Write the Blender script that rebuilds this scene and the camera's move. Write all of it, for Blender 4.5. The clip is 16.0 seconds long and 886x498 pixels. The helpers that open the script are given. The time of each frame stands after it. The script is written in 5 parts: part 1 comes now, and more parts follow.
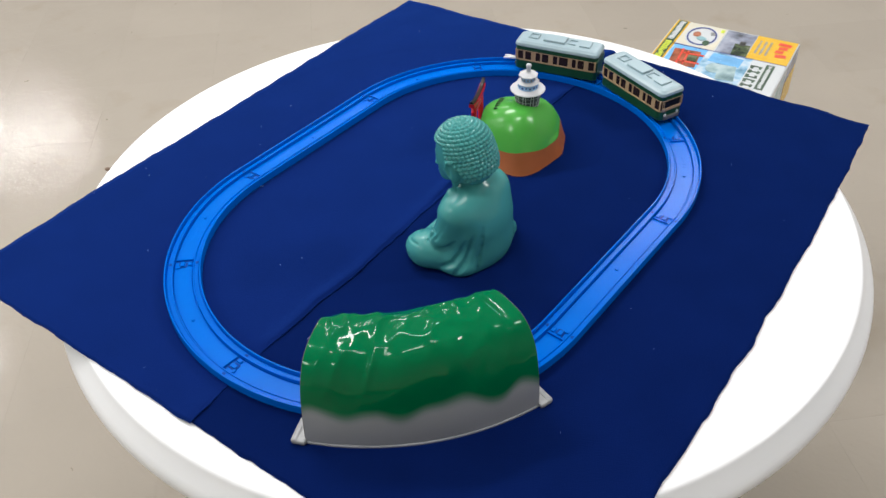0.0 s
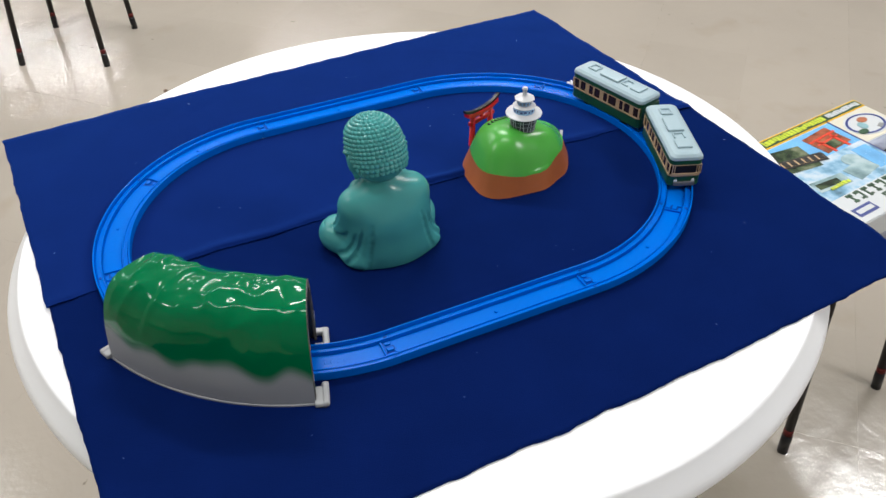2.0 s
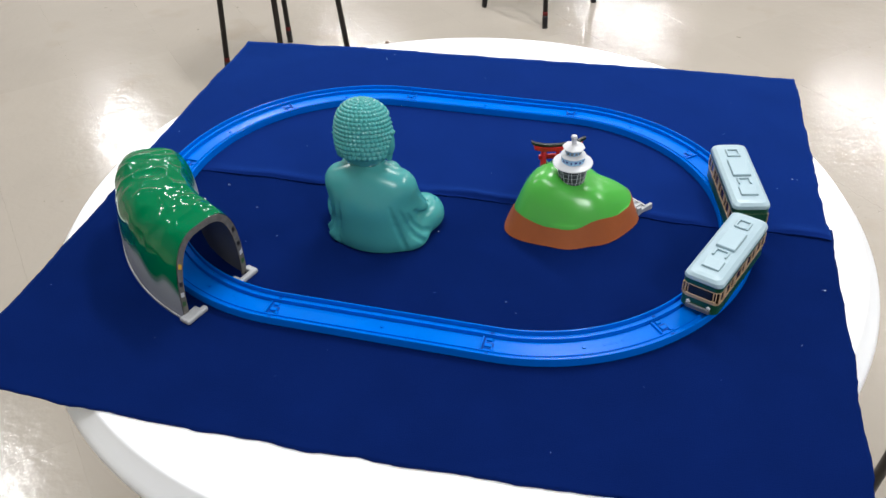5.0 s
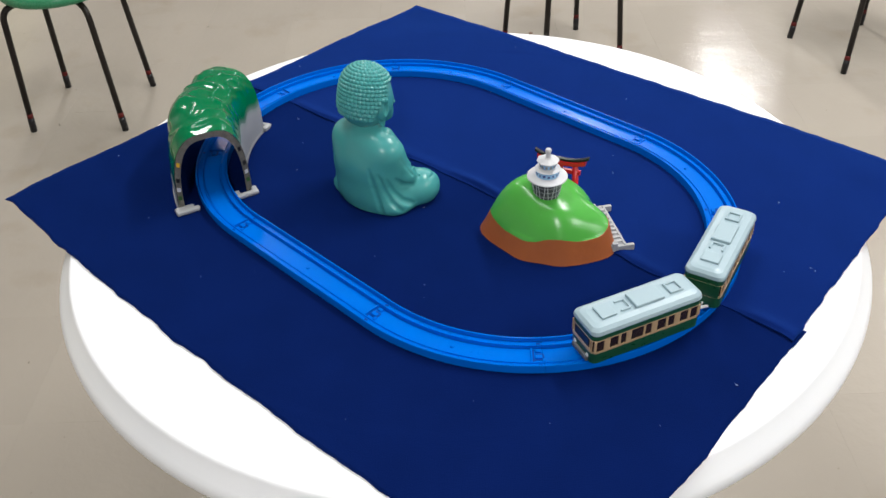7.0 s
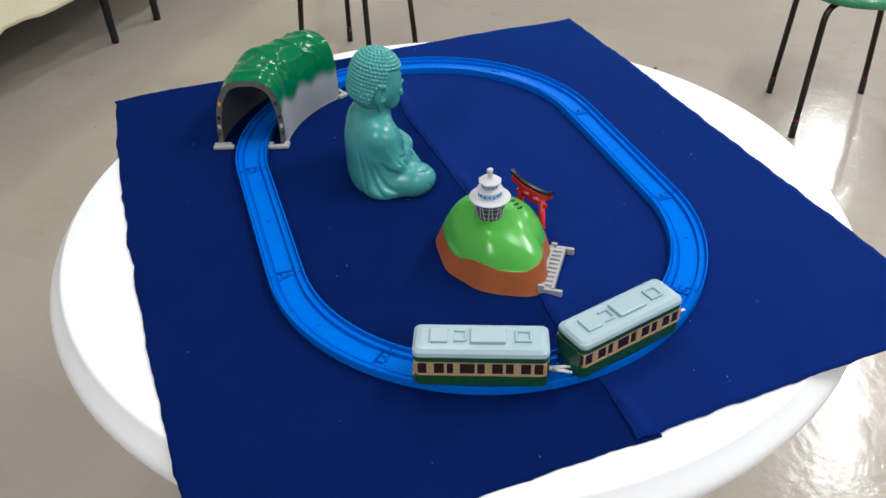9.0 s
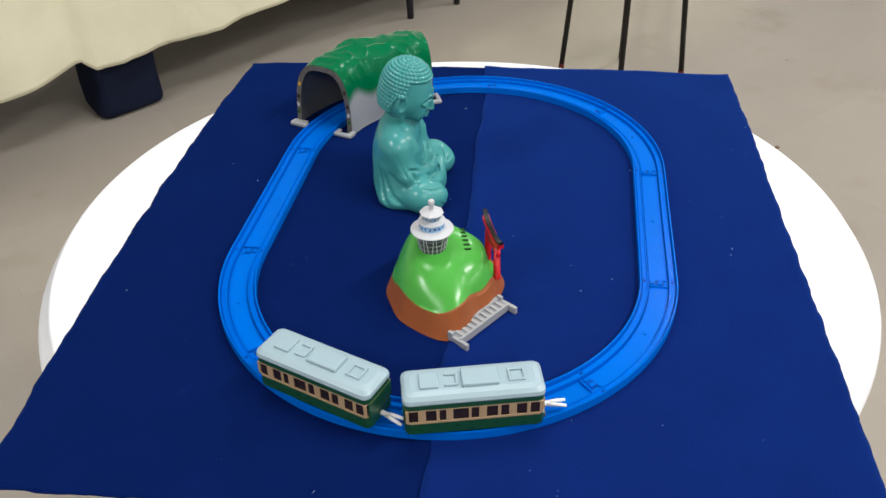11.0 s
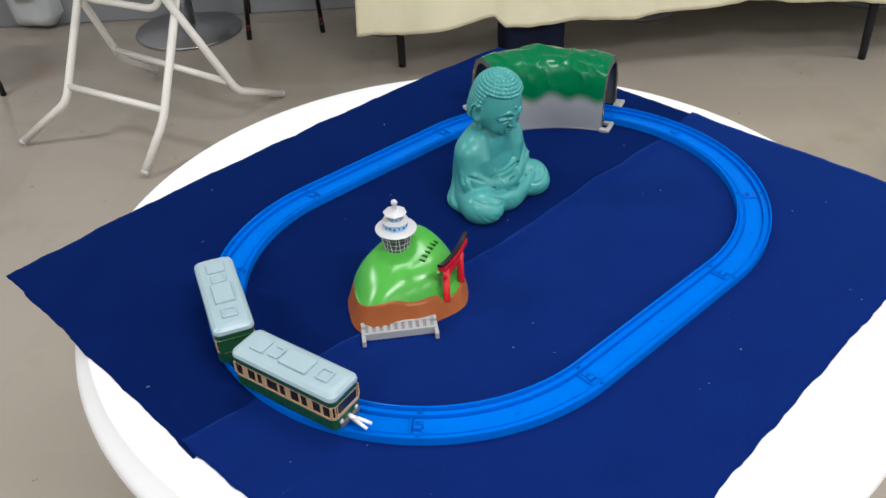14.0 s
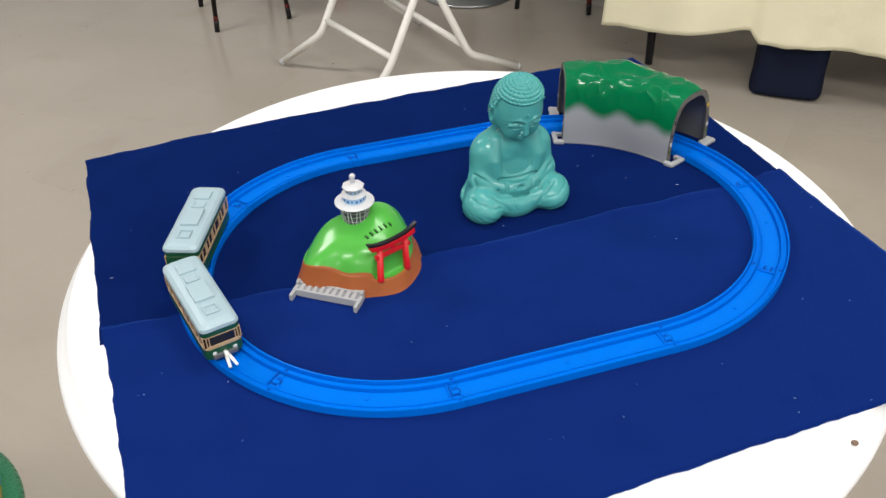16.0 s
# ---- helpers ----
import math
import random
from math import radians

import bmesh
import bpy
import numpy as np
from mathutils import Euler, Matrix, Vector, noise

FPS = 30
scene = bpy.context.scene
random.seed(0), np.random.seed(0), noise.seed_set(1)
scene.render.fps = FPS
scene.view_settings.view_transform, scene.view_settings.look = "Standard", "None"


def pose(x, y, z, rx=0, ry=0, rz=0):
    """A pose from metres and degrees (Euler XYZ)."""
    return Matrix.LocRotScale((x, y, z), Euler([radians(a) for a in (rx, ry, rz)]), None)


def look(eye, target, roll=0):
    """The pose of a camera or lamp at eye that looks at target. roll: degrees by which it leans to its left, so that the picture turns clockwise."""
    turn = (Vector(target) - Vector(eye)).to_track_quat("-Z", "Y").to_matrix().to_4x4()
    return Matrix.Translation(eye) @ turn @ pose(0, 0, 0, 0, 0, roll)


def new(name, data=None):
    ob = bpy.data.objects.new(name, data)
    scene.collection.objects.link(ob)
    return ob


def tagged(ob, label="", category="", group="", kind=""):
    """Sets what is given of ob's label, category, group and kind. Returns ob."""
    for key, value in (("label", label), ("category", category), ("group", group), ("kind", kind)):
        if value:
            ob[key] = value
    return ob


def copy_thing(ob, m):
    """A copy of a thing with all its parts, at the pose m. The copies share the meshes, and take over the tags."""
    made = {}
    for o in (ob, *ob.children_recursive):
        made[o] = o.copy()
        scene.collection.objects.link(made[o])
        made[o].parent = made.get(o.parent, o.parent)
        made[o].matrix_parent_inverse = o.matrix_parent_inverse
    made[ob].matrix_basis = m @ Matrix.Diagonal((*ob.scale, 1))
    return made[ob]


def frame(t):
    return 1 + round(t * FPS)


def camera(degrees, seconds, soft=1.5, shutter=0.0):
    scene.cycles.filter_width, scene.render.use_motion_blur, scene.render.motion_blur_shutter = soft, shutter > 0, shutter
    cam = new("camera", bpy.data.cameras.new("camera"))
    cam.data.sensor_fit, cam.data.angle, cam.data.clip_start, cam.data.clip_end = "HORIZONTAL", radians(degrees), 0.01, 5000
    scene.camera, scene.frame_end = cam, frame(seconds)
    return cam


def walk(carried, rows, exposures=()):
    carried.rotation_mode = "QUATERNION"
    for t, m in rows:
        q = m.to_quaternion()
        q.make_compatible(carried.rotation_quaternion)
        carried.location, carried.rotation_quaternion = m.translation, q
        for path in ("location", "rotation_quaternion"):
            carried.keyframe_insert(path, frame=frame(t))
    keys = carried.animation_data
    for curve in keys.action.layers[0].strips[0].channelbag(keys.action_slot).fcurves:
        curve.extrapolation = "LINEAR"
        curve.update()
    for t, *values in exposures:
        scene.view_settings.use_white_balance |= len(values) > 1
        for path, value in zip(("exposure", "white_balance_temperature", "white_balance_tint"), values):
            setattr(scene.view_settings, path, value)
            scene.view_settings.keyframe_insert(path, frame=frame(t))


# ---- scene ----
cam = camera(53.5, 16.0)
PATH = [
    (0, (-0.634, -0.495, 0.6), (0.562, 0.461, -0.687), -1.9),
    (0.3, (-0.586, -0.549, 0.606), (0.529, 0.494, -0.686), -2.0),
    (0.5, (-0.561, -0.592, 0.61), (0.5, 0.51, -0.679), -1.8),
    (1, (-0.49, -0.695, 0.611), (0.415, 0.55, -0.666), -2.2),
    (1.5, (-0.405, -0.727, 0.6), (0.4, 0.592, -0.669), -1.6),
    (2, (-0.312, -0.752, 0.584), (0.355, 0.648, -0.678), -0.6),
    (2.5, (-0.238, -0.768, 0.588), (0.249, 0.692, -0.69), -0.5),
    (3, (-0.131, -0.799, 0.587), (0.174, 0.718, -0.68), -1.0),
    (3.5, (-0.025, -0.825, 0.582), (0.096, 0.737, -0.661), -1.8),
    (4, (0.049, -0.819, 0.572), (-0.025, 0.753, -0.661), -2.1),
    (4.5, (0.142, -0.806, 0.575), (-0.142, 0.734, -0.669), -2.6),
    (4.7, (0.18, -0.795, 0.581), (-0.175, 0.726, -0.668), -2.7),
    (6.8, (0.574, -0.63, 0.573), (-0.496, 0.519, -0.665), -2.5),
    (7, (0.601, -0.608, 0.574), (-0.52, 0.492, -0.664), -2.5),
    (7.5, (0.662, -0.526, 0.589), (-0.576, 0.448, -0.644), -2.9),
    (7.8, (0.715, -0.47, 0.592), (-0.613, 0.391, -0.63), -3.3),
    (8, (0.753, -0.432, 0.594), (-0.633, 0.346, -0.62), -3.4),
    (8.4, (0.799, -0.367, 0.583), (-0.654, 0.291, -0.623), -3.2),
    (9, (0.823, -0.272, 0.559), (-0.7, 0.208, -0.645), -1.9),
    (9.2, (0.832, -0.24, 0.562), (-0.71, 0.164, -0.646), -1.5),
    (11.3, (0.822, 0.159, 0.554), (-0.757, -0.190, -0.624), -1.4),
    (11.5, (0.809, 0.188, 0.559), (-0.752, -0.224, -0.621), -1.2),
    (11.8, (0.793, 0.234, 0.567), (-0.729, -0.298, -0.617), -1.3),
    (12, (0.778, 0.255, 0.571), (-0.718, -0.351, -0.61), -1.7),
    (12.5, (0.745, 0.32, 0.585), (-0.674, -0.451, -0.595), -2.6),
    (12.8, (0.72, 0.383, 0.588), (-0.633, -0.501, -0.59), -2.9),
    (13.3, (0.68, 0.488, 0.599), (-0.558, -0.547, -0.584), -2.5),
    (13.6, (0.643, 0.525, 0.582), (-0.533, -0.588, -0.593), -2.7),
    (14, (0.591, 0.554, 0.569), (-0.492, -0.646, -0.609), -2.1),
    (14.5, (0.504, 0.588, 0.568), (-0.435, -0.712, -0.628), -1.9),
    (15, (0.42, 0.619, 0.569), (-0.388, -0.752, -0.642), -2.0),
    (15.5, (0.347, 0.691, 0.581), (-0.284, -0.769, -0.632), -2.0),
    (16, (0.286, 0.743, 0.583), (-0.192, -0.78, -0.622), -1.2),
]
walk(cam, [(t, look(eye, target, roll)) for t, eye, target, roll in PATH],
     ((0, -0.12, 6340, 10), (1, -0.14, 6320, 10), (2.5, -0.08, 6320, 10), (3.5, -0.02, 6280, 10), (4.5, 0.10, 6160, 10), (7, -0.06, 6320, 10), (8, -0.10, 6320, 10), (9, -0.18, 6210, 10),
      (11.5, -0.13, 6340, 10), (12.5, -0.14, 6210, 10), (13.5, -0.17, 6210, 10), (14.5, -0.08, 6390, 10), (15.5, 0.0, 6540, 10), (16, 0.0, 6500, 10)))

# world: a closed room, so only a faint sky
world = bpy.data.worlds.new("world")
scene.world = world
world.use_nodes = True
world.node_tree.nodes["Background"].inputs[0].default_value = (0.6, 0.7, 0.8, 1)
world.node_tree.nodes["Background"].inputs[1].default_value = 0.15

FLOOR = -0.62
CEIL = 2.0
# room axes: U runs along the wall behind the cloth-covered table, N points at that wall
UX, UY = -0.777, 0.629
NX, NY = -0.629, -0.777
ROOM_TURN = math.degrees(math.atan2(UY, UX))


def room(u, n, z=0.0):
    return (u * UX + n * NX, u * UY + n * NY, z)


# the lamp at (0.2, 0.35) is added overhead to brighten the table rim
LAMPS = [(-2.5, 0.4, 1.4), (0.2, 0.35, 0.50), (2.8, 0.9, 0.85),
         (-1.7, -2.2, 1.35), (0.6, -1.2, 1.30), (3.1, -1.1, 1.0), (5.6, -0.9, 1.3),
         (0.2, -4.0, 0.9), (2.7, -3.5, 1.0), (5.5, -3.0, 1.1),
         (2.3, -5.8, 0.9), (5.0, -5.6, 0.9)]
LAMP_W = 32.0
for lu, ln, lw in LAMPS:
    data = bpy.data.lights.new("ceiling_tube_light", "AREA")
    data.shape, data.size, data.size_y = "RECTANGLE", 1.2, 0.16
    data.energy, data.color = LAMP_W * lw, (1.0, 0.98, 0.95)
    lamp = new("ceiling_tube_light", data)
    lamp.matrix_world = pose(*room(lu, ln, CEIL - 0.075), 0, 0, ROOM_TURN)


# ---------------------------------------------------------------- materials
def mat(name, col, rough=0.5, metal=0.0, var=0.12, scale=40.0, bump=0.0, bscale=300.0, spec=0.5, coat=0.0,
        sheen=0.0, rvar=0.08, world_space=False, detail=4.0, rand=0.0):
    m = bpy.data.materials.new(name)
    m.use_nodes = True
    nt = m.node_tree
    N, L = nt.nodes, nt.links
    p = N["Principled BSDF"]
    if world_space:
        src = N.new("ShaderNodeNewGeometry").outputs["Position"]
    else:
        src = N.new("ShaderNodeTexCoord").outputs["Object"]
    n1 = N.new("ShaderNodeTexNoise")
    n1.inputs["Scale"].default_value, n1.inputs["Detail"].default_value = scale, detail
    L.new(src, n1.inputs["Vector"])
    mix = N.new("ShaderNodeMix")
    mix.data_type = "RGBA"
    mix.inputs[6].default_value = (*[c * (1 - var) for c in col], 1)
    mix.inputs[7].default_value = (*[min(1.0, c * (1 + var)) for c in col], 1)
    L.new(n1.outputs["Fac"], mix.inputs[0])
    out = mix.outputs[2]
    if rand:
        info = N.new("ShaderNodeObjectInfo")
        mr = N.new("ShaderNodeMapRange")
        mr.inputs["To Min"].default_value, mr.inputs["To Max"].default_value = 1 - rand, 1 + rand
        L.new(info.outputs["Random"], mr.inputs["Value"])
        hsv = N.new("ShaderNodeHueSaturation")
        L.new(mr.outputs["Result"], hsv.inputs["Value"])
        L.new(out, hsv.inputs["Color"])
        out = hsv.outputs["Color"]
    L.new(out, p.inputs["Base Color"])
    n2 = N.new("ShaderNodeTexNoise")
    n2.inputs["Scale"].default_value, n2.inputs["Detail"].default_value = bscale, 5
    L.new(src, n2.inputs["Vector"])
    rr = N.new("ShaderNodeMapRange")
    rr.inputs["To Min"].default_value, rr.inputs["To Max"].default_value = max(0.02, rough - rvar), min(1.0, rough + rvar)
    L.new(n2.outputs["Fac"], rr.inputs["Value"])
    L.new(rr.outputs["Result"], p.inputs["Roughness"])
    p.inputs["Metallic"].default_value = metal
    p.inputs["Specular IOR Level"].default_value = spec
    p.inputs["Coat Weight"].default_value = coat
    p.inputs["Coat Roughness"].default_value = 0.08
    p.inputs["Sheen Weight"].default_value = sheen
    if bump:
        b = N.new("ShaderNodeBump")
        b.inputs["Strength"].default_value, b.inputs["Distance"].default_value = 1.0, bump
        L.new(n2.outputs["Fac"], b.inputs["Height"])
        L.new(b.outputs["Normal"], p.inputs["Normal"])
    return m


M = {}
M["felt"] = mat("navy_felt", (0.0038, 0.0147, 0.110), 0.95, var=0.16, scale=18, bump=0.0004, bscale=900, spec=0.0)
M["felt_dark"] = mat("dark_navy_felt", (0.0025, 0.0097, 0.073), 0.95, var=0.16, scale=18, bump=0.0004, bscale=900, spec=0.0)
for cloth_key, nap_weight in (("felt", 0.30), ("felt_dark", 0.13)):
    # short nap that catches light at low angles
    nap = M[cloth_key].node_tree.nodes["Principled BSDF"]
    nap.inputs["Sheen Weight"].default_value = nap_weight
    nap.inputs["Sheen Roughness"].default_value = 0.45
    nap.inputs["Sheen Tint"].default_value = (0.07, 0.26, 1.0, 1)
M["table"] = mat("white_plastic", (0.84, 0.85, 0.87), 0.34, var=0.015, scale=6, rvar=0.03)
M["rail"] = mat("blue_plastic", (0.000, 0.130, 0.61), 0.21, var=0.05, scale=25, rvar=0.03, spec=0.06)
# darker copy of the rail blue: the shade inside joint slots, put into colour
M["rail_shade"] = mat("blue_plastic_slot_shade", (0.000, 0.048, 0.30), 0.5, var=0.05, spec=0.08)
M["statue"] = mat("teal_vinyl", (0.058, 0.296, 0.292), 0.25, var=0.08, scale=30, rvar=0.02, spec=0.42)
M["hillgreen"] = mat("grass_green_plastic", (0.070, 0.365, 0.050), 0.24, var=0.06, scale=30)
M["brown"] = mat("orange_brown_plastic", (0.33, 0.090, 0.021), 0.5, var=0.10, scale=60, bump=0.0003, bscale=160)
M["darkgreen"] = mat("dark_green_print_and_shade", (0.012, 0.075, 0.010), 0.5)
M["grey"] = mat("pale_grey_plastic", (0.34, 0.35, 0.36), 0.42, var=0.06)
M["lightgrey"] = mat("white_grey_plastic", (0.54, 0.55, 0.57), 0.35, var=0.04)
M["black"] = mat("black_plastic", (0.012, 0.012, 0.014), 0.32, var=0.1, spec=0.3)
M["red"] = mat("red_plastic", (0.55, 0.008, 0.015), 0.3, var=0.08)
M["band"] = mat("dark_red_band", (0.10, 0.010, 0.009), 0.6, var=0.3, scale=60, spec=0.25)
M["lattice"] = mat("dark_lattice_print", (0.05, 0.055, 0.06), 0.5, var=0.2)
M["blueband"] = mat("pale_blue_print", (0.30, 0.52, 0.75), 0.4, var=0.2, scale=400)
M["trainroof"] = mat("pale_grey_blue_roof", (0.32, 0.43, 0.48), 0.36, var=0.05)
M["traingreen"] = mat("tram_green_paint", (0.010, 0.070, 0.028), 0.3, var=0.1)
M["cream"] = mat("tram_cream_paint", (0.46, 0.32, 0.18), 0.35, var=0.06)
M["window"] = mat("dark_tram_window", (0.03, 0.018, 0.012), 0.15, var=0.4, scale=70)
M["whitepl"] = mat("white_coupler_plastic", (0.78, 0.79, 0.80), 0.4, var=0.03)
M["portal"] = mat("grey_stone_print", (0.125, 0.118, 0.105), 0.62, var=0.6, scale=190, spec=0.25)
M["flange"] = mat("mid_grey_plastic", (0.22, 0.23, 0.25), 0.45, var=0.08)
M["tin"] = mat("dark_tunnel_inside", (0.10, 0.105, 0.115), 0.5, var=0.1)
M["steel"] = mat("brushed_steel", (0.42, 0.43, 0.45), 0.30, metal=0.9, var=0.10, scale=8, rvar=0.015)
M["legblack"] = mat("black_tube_paint", (0.012, 0.009, 0.007), 0.38, var=0.3, scale=20, spec=0.28)
M["seat"] = mat("green_seat_plastic", (0.035, 0.23, 0.11), 0.28, var=0.12, scale=15)
M["ivory"] = mat("ivory_tube_paint", (0.78, 0.76, 0.72), 0.35, var=0.06, scale=12)
M["creamcloth"] = mat("cream_tablecloth", (0.77, 0.73, 0.54), 0.9, var=0.08, scale=5, bump=0.006, bscale=11, spec=0.15)
M["navybag"] = mat("navy_nylon", (0.006, 0.010, 0.028), 0.75, var=0.3, scale=12, bump=0.003, bscale=18, spec=0.15)
M["wall"] = mat("white_wall_paint", (0.52, 0.52, 0.54), 0.7, var=0.03, scale=2, bump=0.0006, bscale=120)
# grey of the unseen walls, chosen for how much light they bounce back
M["wall_far"] = mat("unseen_wall_bounce_grey", (0.55, 0.55, 0.54), 0.7, var=0.04, scale=2, bump=0.0006, bscale=120)
M["baseb"] = mat("grey_vinyl_baseboard", (0.25, 0.26, 0.28), 0.5, var=0.08, scale=4)
M["ceil"] = mat("white_ceiling_board", (0.75, 0.75, 0.74), 0.8, var=0.03, scale=3)
M["sub"] = mat("tile_joint", (0.32, 0.285, 0.24), 0.35)
M["lint"] = mat("pale_lint", (0.55, 0.64, 0.80), 0.8, var=0.05)
M["crumb"] = mat("dry_crumb", (0.16, 0.10, 0.07), 0.8, var=0.3)
M["boxwhite"] = mat("white_card", (0.58, 0.61, 0.63), 0.22, var=0.03, scale=12)
M["boxyellow"] = mat("yellow_card", (0.70, 0.42, 0.03), 0.25, var=0.06, scale=30)
M["boxred"] = mat("red_ink", (0.65, 0.05, 0.02), 0.3)
M["boxnavy"] = mat("navy_ink", (0.03, 0.05, 0.22), 0.3)
M["boxsky"] = mat("sky_blue_ink", (0.16, 0.42, 0.75), 0.25, var=0.35, scale=22)


def photo_ink(key, name, scale, inks):
    """A printed photograph: soft patches of several inks at two scales."""
    m = M[key] = mat(name, (0.5, 0.5, 0.5), 0.2, var=0.0)
    nt = m.node_tree
    spots = nt.nodes.new("ShaderNodeTexNoise")
    spots.inputs["Scale"].default_value, spots.inputs["Detail"].default_value = scale, 5
    where = nt.nodes.new("ShaderNodeTexCoord")
    nt.links.new(where.outputs["Object"], spots.inputs["Vector"])
    ramp = nt.nodes.new("ShaderNodeValToRGB")
    stops = ramp.color_ramp.elements
    for k, (at, ink) in enumerate(inks):
        stop = stops[k] if k < 2 else stops.new(at)
        stop.position, stop.color = at, (*ink, 1)
    nt.links.new(spots.outputs["Fac"], ramp.inputs["Fac"])
    nt.links.new(ramp.outputs["Color"], nt.nodes["Principled BSDF"].inputs["Base Color"])


photo_ink("boxphoto", "printed_sea_photo", 30.0, ((0.30, (0.10, 0.20, 0.27)), (0.74, (0.62, 0.68, 0.72)), (0.42, (0.20, 0.38, 0.54)), (0.50, (0.34, 0.52, 0.68)), (0.58, (0.52, 0.62, 0.70))))
photo_ink("boxtrees", "printed_wood_photo", 42.0, ((0.32, (0.010, 0.018, 0.014)), (0.70, (0.20, 0.22, 0.14)), (0.46, (0.030, 0.050, 0.028)), (0.56, (0.075, 0.105, 0.055))))
photo_ink("boxgate", "printed_gate_photo", 38.0, ((0.30, (0.10, 0.05, 0.03)), (0.72, (0.46, 0.20, 0.11)), (0.44, (0.30, 0.085, 0.045)), (0.55, (0.40, 0.12, 0.06))))
photo_ink("boxface", "printed_statue_photo", 26.0, ((0.30, (0.14, 0.22, 0.24)), (0.72, (0.52, 0.62, 0.64)), (0.45, (0.26, 0.38, 0.40)), (0.56, (0.38, 0.50, 0.53))))
photo_ink("boxdusk", "printed_dusk_photo", 24.0, ((0.30, (0.09, 0.10, 0.12)), (0.72, (0.46, 0.49, 0.58)), (0.44, (0.22, 0.24, 0.31)), (0.55, (0.34, 0.37, 0.46))))
M["boxcream"] = mat("cream_card", (0.66, 0.63, 0.52), 0.24, var=0.12, scale=14)
M["boxgreen"] = mat("dark_green_ink", (0.03, 0.075, 0.04), 0.3, var=0.7, scale=55)
M["boxlime"] = mat("lime_ink", (0.55, 0.65, 0.05), 0.3, var=0.2)
M["boxbrick"] = mat("rust_ink", (0.34, 0.12, 0.06), 0.3, var=0.55, scale=45)
M["boxteal"] = mat("teal_ink", (0.22, 0.38, 0.42), 0.3, var=0.45, scale=40)
M["boxgrey"] = mat("grey_photo_ink", (0.25, 0.26, 0.26), 0.3, var=0.6, scale=50)
M["boxblack"] = mat("black_ink", (0.02, 0.02, 0.02), 0.3)


def floor_material():
    m = mat("waxed_beige_vinyl", (0.370, 0.332, 0.284), 0.16, var=0.08, scale=3.0, bump=0.0, world_space=True, rand=0.022)
    nt = m.node_tree
    N, L = nt.nodes, nt.links
    p = N["Principled BSDF"]
    geo = N.new("ShaderNodeNewGeometry")
    big = N.new("ShaderNodeTexNoise")
    big.inputs["Scale"].default_value, big.inputs["Detail"].default_value = 9.0, 2
    L.new(geo.outputs["Position"], big.inputs["Vector"])
    b = N.new("ShaderNodeBump")
    b.inputs["Strength"].default_value, b.inputs["Distance"].default_value = 1.0, 0.0016
    L.new(big.outputs["Fac"], b.inputs["Height"])
    # scuffs: faint dark smears and small specks
    paint = p.inputs["Base Color"].links[0].from_socket
    for size, lo, hi, dark in ((5.5, 0.60, 0.76, 0.91), (38.0, 0.74, 0.765, 0.62)):
        spot = N.new("ShaderNodeTexNoise")
        spot.inputs["Scale"].default_value, spot.inputs["Detail"].default_value = size, 5
        L.new(geo.outputs["Position"], spot.inputs["Vector"])
        amount = N.new("ShaderNodeMapRange")
        amount.inputs["From Min"].default_value, amount.inputs["From Max"].default_value = lo, hi
        L.new(spot.outputs["Fac"], amount.inputs["Value"])
        smear = N.new("ShaderNodeMix")
        smear.data_type, smear.blend_type = "RGBA", "MULTIPLY"
        smear.inputs[7].default_value = (dark, dark * 0.97, dark * 0.93, 1)
        L.new(amount.outputs["Result"], smear.inputs[0])
        L.new(paint, smear.inputs[6])
        paint = smear.outputs[2]
    L.new(paint, p.inputs["Base Color"])
    # fine ripple of the wax coat
    fine = N.new("ShaderNodeTexNoise")
    fine.inputs["Scale"].default_value, fine.inputs["Detail"].default_value = 75.0, 2
    L.new(geo.outputs["Position"], fine.inputs["Vector"])
    b2 = N.new("ShaderNodeBump")
    b2.inputs["Strength"].default_value, b2.inputs["Distance"].default_value = 1.0, 0.00045
    L.new(fine.outputs["Fac"], b2.inputs["Height"])
    L.new(b.outputs["Normal"], b2.inputs["Normal"])
    L.new(b2.outputs["Normal"], p.inputs["Normal"])
    return m


M["floor"] = floor_material()


